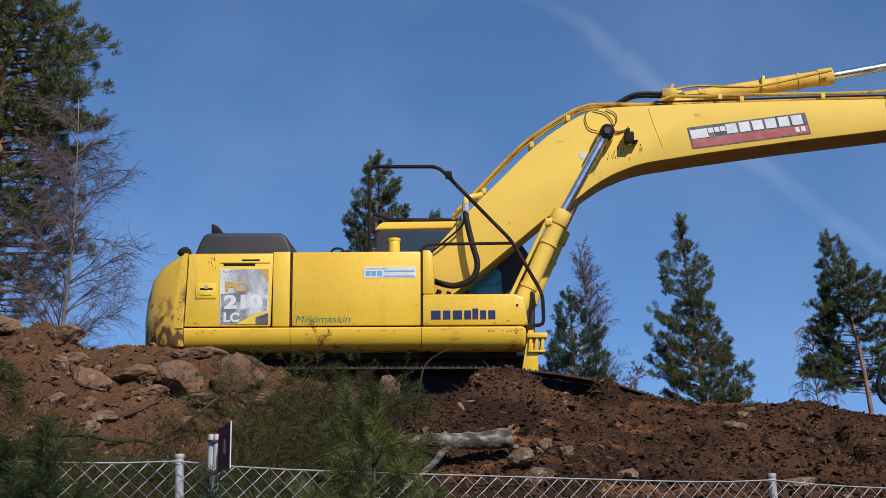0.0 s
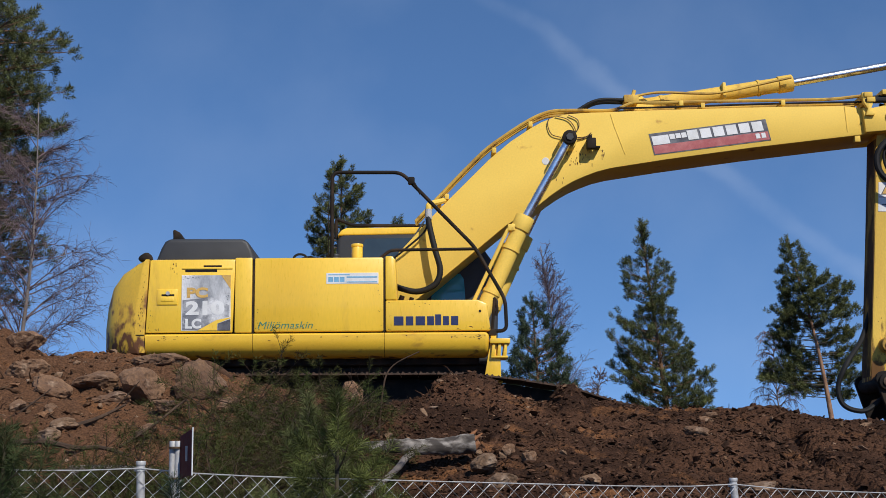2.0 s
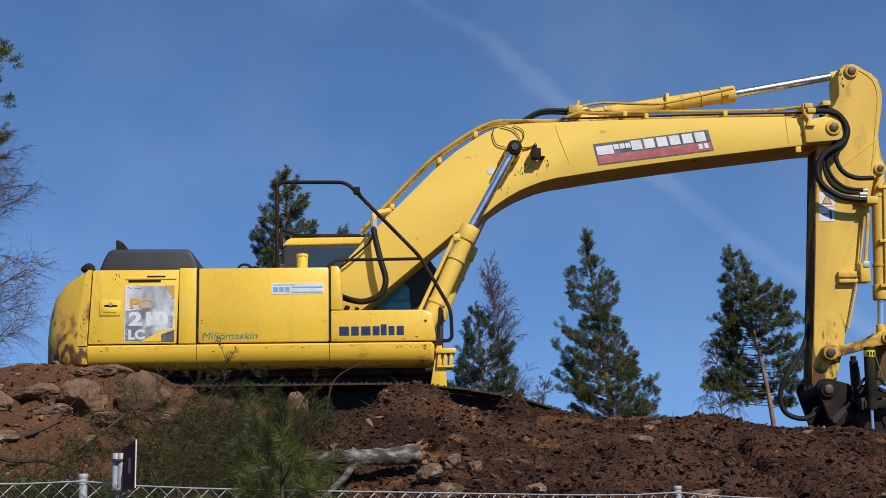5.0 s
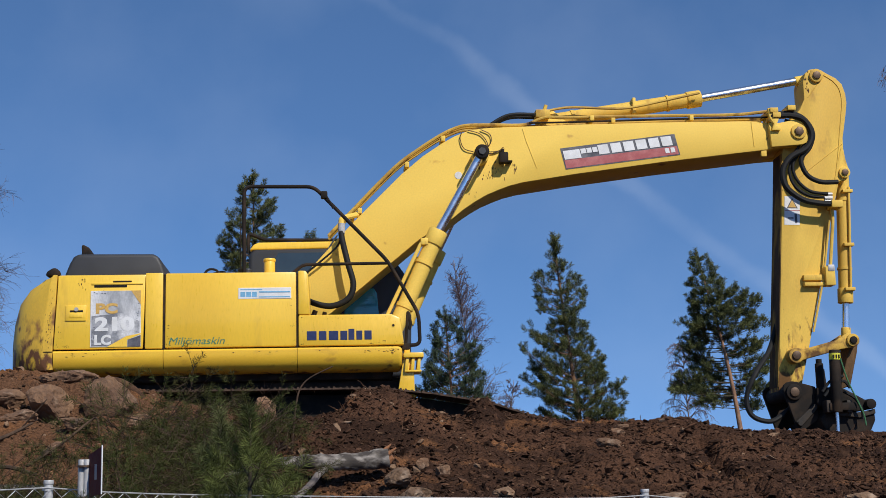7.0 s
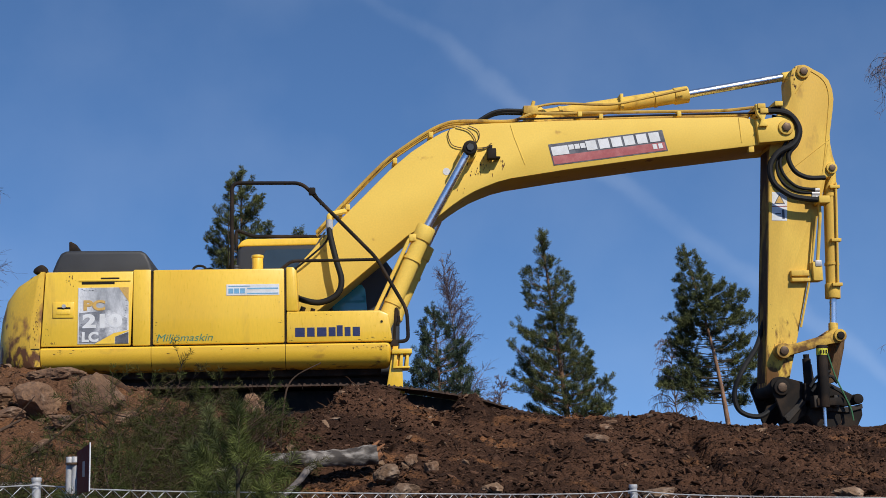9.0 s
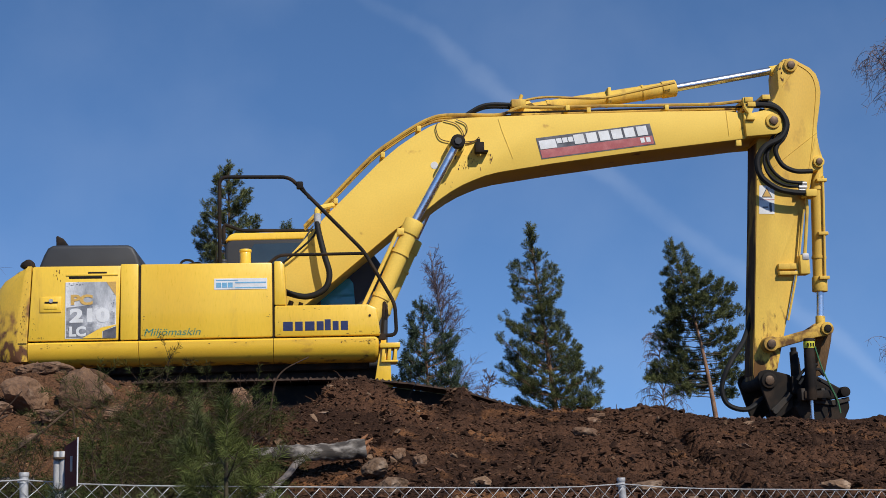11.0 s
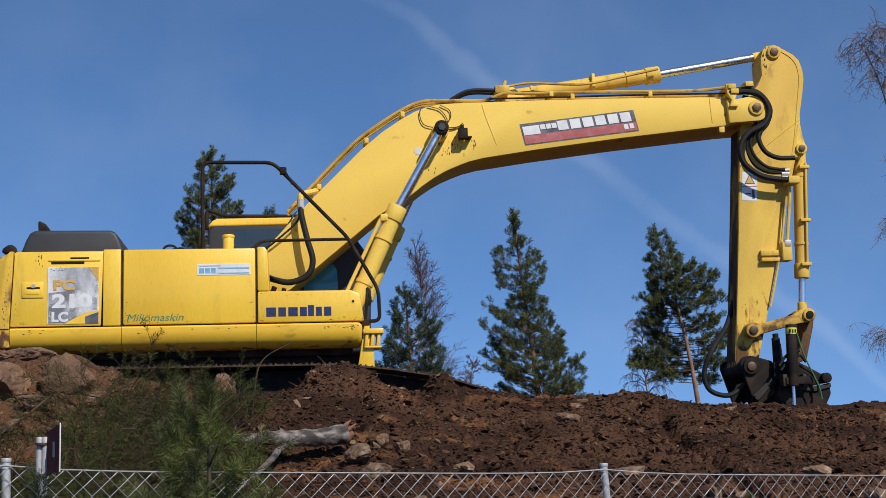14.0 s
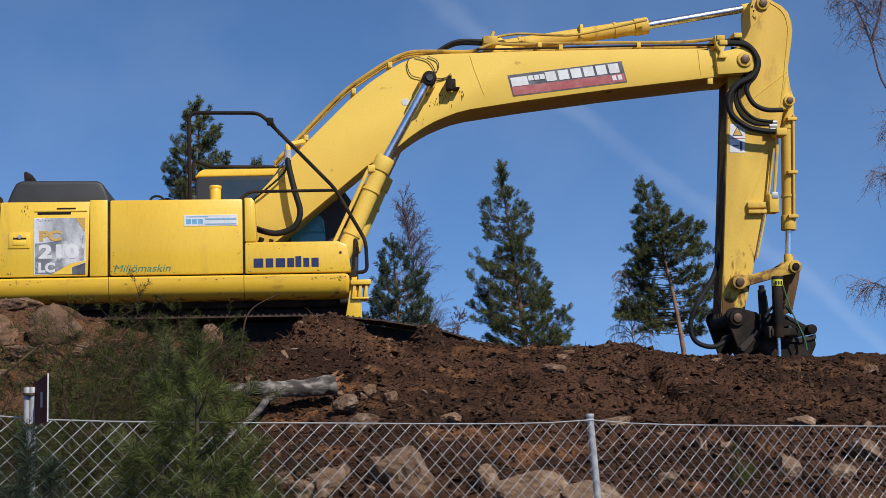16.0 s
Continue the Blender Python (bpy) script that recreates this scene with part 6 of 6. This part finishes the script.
single("bark_chunk", prism([(-0.97, 1.17), (-0.94, 1.27), (-0.86, 1.30), (-0.76, 1.25), (-0.74, 1.18), (-0.85, 1.14)], 9.14, 9.3, 0.03), M_CUT, (-0.86, 9.2, 1.18), "torn chunk of orange bark on the soil", "bark")
for pts, r in (([(-2.77, 11.0, 1.97), (-2.62, 11.25, 2.05), (-2.46, 11.5, 2.17)], 0.02), ([(-3.1, 10.5, 1.83), (-2.85, 10.5, 1.84), (-2.6, 10.48, 1.79), (-2.4, 10.44, 1.79), (-2.19, 10.4, 1.73)], 0.026), ([(-2.3, 10.6, 1.80), (-2.1, 10.9, 1.98), (-1.95, 11.1, 2.14), (-1.88, 11.1, 2.17), (-1.86, 11.1, 2.02)], 0.013),
               ([(-0.381, 11.7, 1.85), (-0.37, 11.7, 2.046), (-0.344, 11.7, 2.281), (-0.309, 11.7, 2.423), (-0.224, 11.7, 2.516), (-0.034, 11.7, 2.608)], 0.010), ([(3.02, 9.95, 1.2), (3.03, 9.95, 1.33), (3.06, 9.9, 1.42)], 0.03),
               ([(3.05, 13.9, 2.15), (3.06, 13.9, 2.27)], 0.006), ([(-1.35, 10.7, 1.82), (-1.15, 10.6, 1.81), (-0.98, 10.5, 1.76)], 0.022),
               ([(-2.6, 11.6, 2.1), (-2.5, 11.55, 2.2), (-2.35, 11.5, 2.36)], 0.008), ([(-3.3, 11.2, 2.05), (-3.1, 11.2, 2.2), (-3.0, 11.2, 2.28)], 0.010)):
    single("dead_branch", tube(curve_points(pts, 4), r, 7, r * 0.5), M_DEAD, pts[0], "bare brown dead branch lying on the soil", "branch", "dead branches", smooth=True)

single("root", tube(curve_points([(-2.30, 13.3, 2.60), (-2.12, 13.3, 2.655), (-1.95, 13.3, 2.59), (-1.83, 13.28, 2.47), (-1.77, 13.25, 2.34)], 5), 0.045, 9, 0.032), M_ROOT, (-2.0, 13.3, 2.5), "thick muddy brown root sticking out of the soil", "root", smooth=True)

# loose brush of dead and half-green twigs on the lower bank
rng = np.random.default_rng(77)
bv, bf, nv, nf = [], [], [], []
for i in range(1500):
    kind = "crest" if i < 45 else "heap" if i < 560 else "low"
    if kind == "crest":
        x, y = min(rng.normal(-1.0, 0.3), -0.6), rng.uniform(12.9, 13.9)
    elif kind == "heap":
        x, y = rng.normal(-1.05, 0.42), rng.uniform(8.6, 11.9)
    else:
        x, y = rng.normal(-1.75, 0.85), rng.uniform(7.2, 10.0)
    if x > -0.1 or (x > -0.6 and 8.8 < y < 11.4):
        continue
    lifted = rng.uniform(0.0, 0.22) * (kind == "heap") * max(0.0, 1 - ((x + 1.05) / 0.8) ** 2)
    p = np.array([x, y, float(ground(x, y)) - 0.02 + lifted])
    d = np.array([rng.normal() * 0.8, rng.normal() * 0.5, abs(rng.normal()) * (0.07 if kind == "crest" else 0.26) + 0.04])
    d /= np.linalg.norm(d)
    long = rng.uniform(0.2, 0.6) * (0.6 if kind == "crest" else 1.0)
    line = [p]
    for k in range(5):
        d = d + rng.normal(size=3) * 0.16 - np.array([0, 0, 0.06])
        d /= np.linalg.norm(d)
        line.append(line[-1] + d * long / 5)
    tube_data([tuple(q) for q in line], rng.uniform(0.004, 0.010), 4, 0.002, bv, bf)
    green = rng.random() < (0.06 if kind == "crest" else 0.72)
    for k in range(2, 6):
        for _ in range(2):
            e = d + rng.normal(size=3) * 0.7
            e /= np.linalg.norm(e)
            q2 = line[k] + e * rng.uniform(0.06, 0.2)
            tube_data([tuple(line[k]), tuple(q2)], 0.003, 3, 0.0015, bv, bf)
            if green:
                needle_clump(rng, q2 - e * 0.08, e, 0.13, 44, 0.050, 0.0017, nv, nf, 0.5)
brush = thing("brush_pile", (-1.25, 9.5, 1.4), "heap of dead twigs and half-green pine branches", "brush")
for piece, v, f, mat in (("dead_brushwood", bv, bf, M_DEAD), ("needles", nv, nf, surface("dull_needles", (0.048, 0.062, 0.018), 0.85, spec=0.06, second=(0.056, 0.046, 0.019), scale=3, grain=12, shade=0.2, per_island=0.4))):
    ob = flat_mesh(piece, v, f, mat, (-1.25, 9.5, 1.4))
    ob.parent = brush

# young pines by the fence
SM = dict(tuft=0.12, per_tuft=150, needle=0.055, width=0.0012, splay=0.7, trunk_r=0.013, group="young pines", limb_r=0.55, bark=M_SHOOT, gap=0.075, upright=0.6)
pine("young_pine", (-0.37, 5.93, 0.2), (-0.37, 5.95, 1.85), [(0.0, 0.3, 0.3), (0.4, 0.36, 0.33), (0.6, 0.31, 0.28), (0.72, 0.26, 0.24), (0.83, 0.18, 0.19), (0.92, 0.10, 0.10), (1, 0.03, 0.03)], "fresh green young pine growing through the fence", 91, 46, needles=M_NEEDLE_NEAR, lift=0.8, bare=0.25, **SM)
pine("young_pine", (-0.62, 6.7, 0.3), (-0.56, 6.75, 1.88), [(0.0, 0.2, 0.2), (0.5, 0.24, 0.24), (0.8, 0.16, 0.14), (1, 0.04, 0.04)], "thin dull green young pine behind the fence", 92, 11, needles=M_NEEDLE, lift=0.8, bare=0.4, **SM)
pine("young_pine", (-1.98, 5.45, 0.1), (-1.93, 5.45, 1.92), [(0.0, 0.4, 0.4), (0.5, 0.50, 0.50), (0.7, 0.42, 0.40), (0.85, 0.28, 0.28), (1, 0.05, 0.05)], "dark green young pine in front of the fence", 93, 60, needles=M_NEEDLE_DIM, lift=0.7, bare=0.3, **SM)
pine("young_pine", (-0.93, 5.15, 0.1), (-0.92, 5.15, 1.45), [(0.0, 0.14, 0.14), (0.6, 0.17, 0.16), (0.85, 0.12, 0.11), (1, 0.04, 0.04)], "bluish young pine beside the marker sign", 94, 26, needles=M_NEEDLE_DEEP, lift=0.6, bare=0.4, **SM)
pine("young_pine", (-1.62, 5.35, 0.1), (-1.60, 5.35, 1.66), [(0.0, 0.3, 0.3), (0.6, 0.30, 0.30), (0.85, 0.2, 0.2), (1, 0.05, 0.05)], "low dark young pine in front of the fence", 95, 40, needles=M_NEEDLE_DIM, lift=0.7, bare=0.4, **SM)
pine("pine_seedling", (3.07, 9.2, 0.92), (3.03, 9.2, 1.26), [(0.0, 0.05, 0.05), (0.4, 0.09, 0.08), (0.8, 0.06, 0.06), (1, 0.02, 0.02)], "tiny pale green pine seedling in the soil", 97, 12, needles=M_NEEDLE_NEAR, lift=0.8, bare=0.1,
     **{**SM, "tuft": 0.06, "needle": 0.035, "per_tuft": 50, "trunk_r": 0.005})
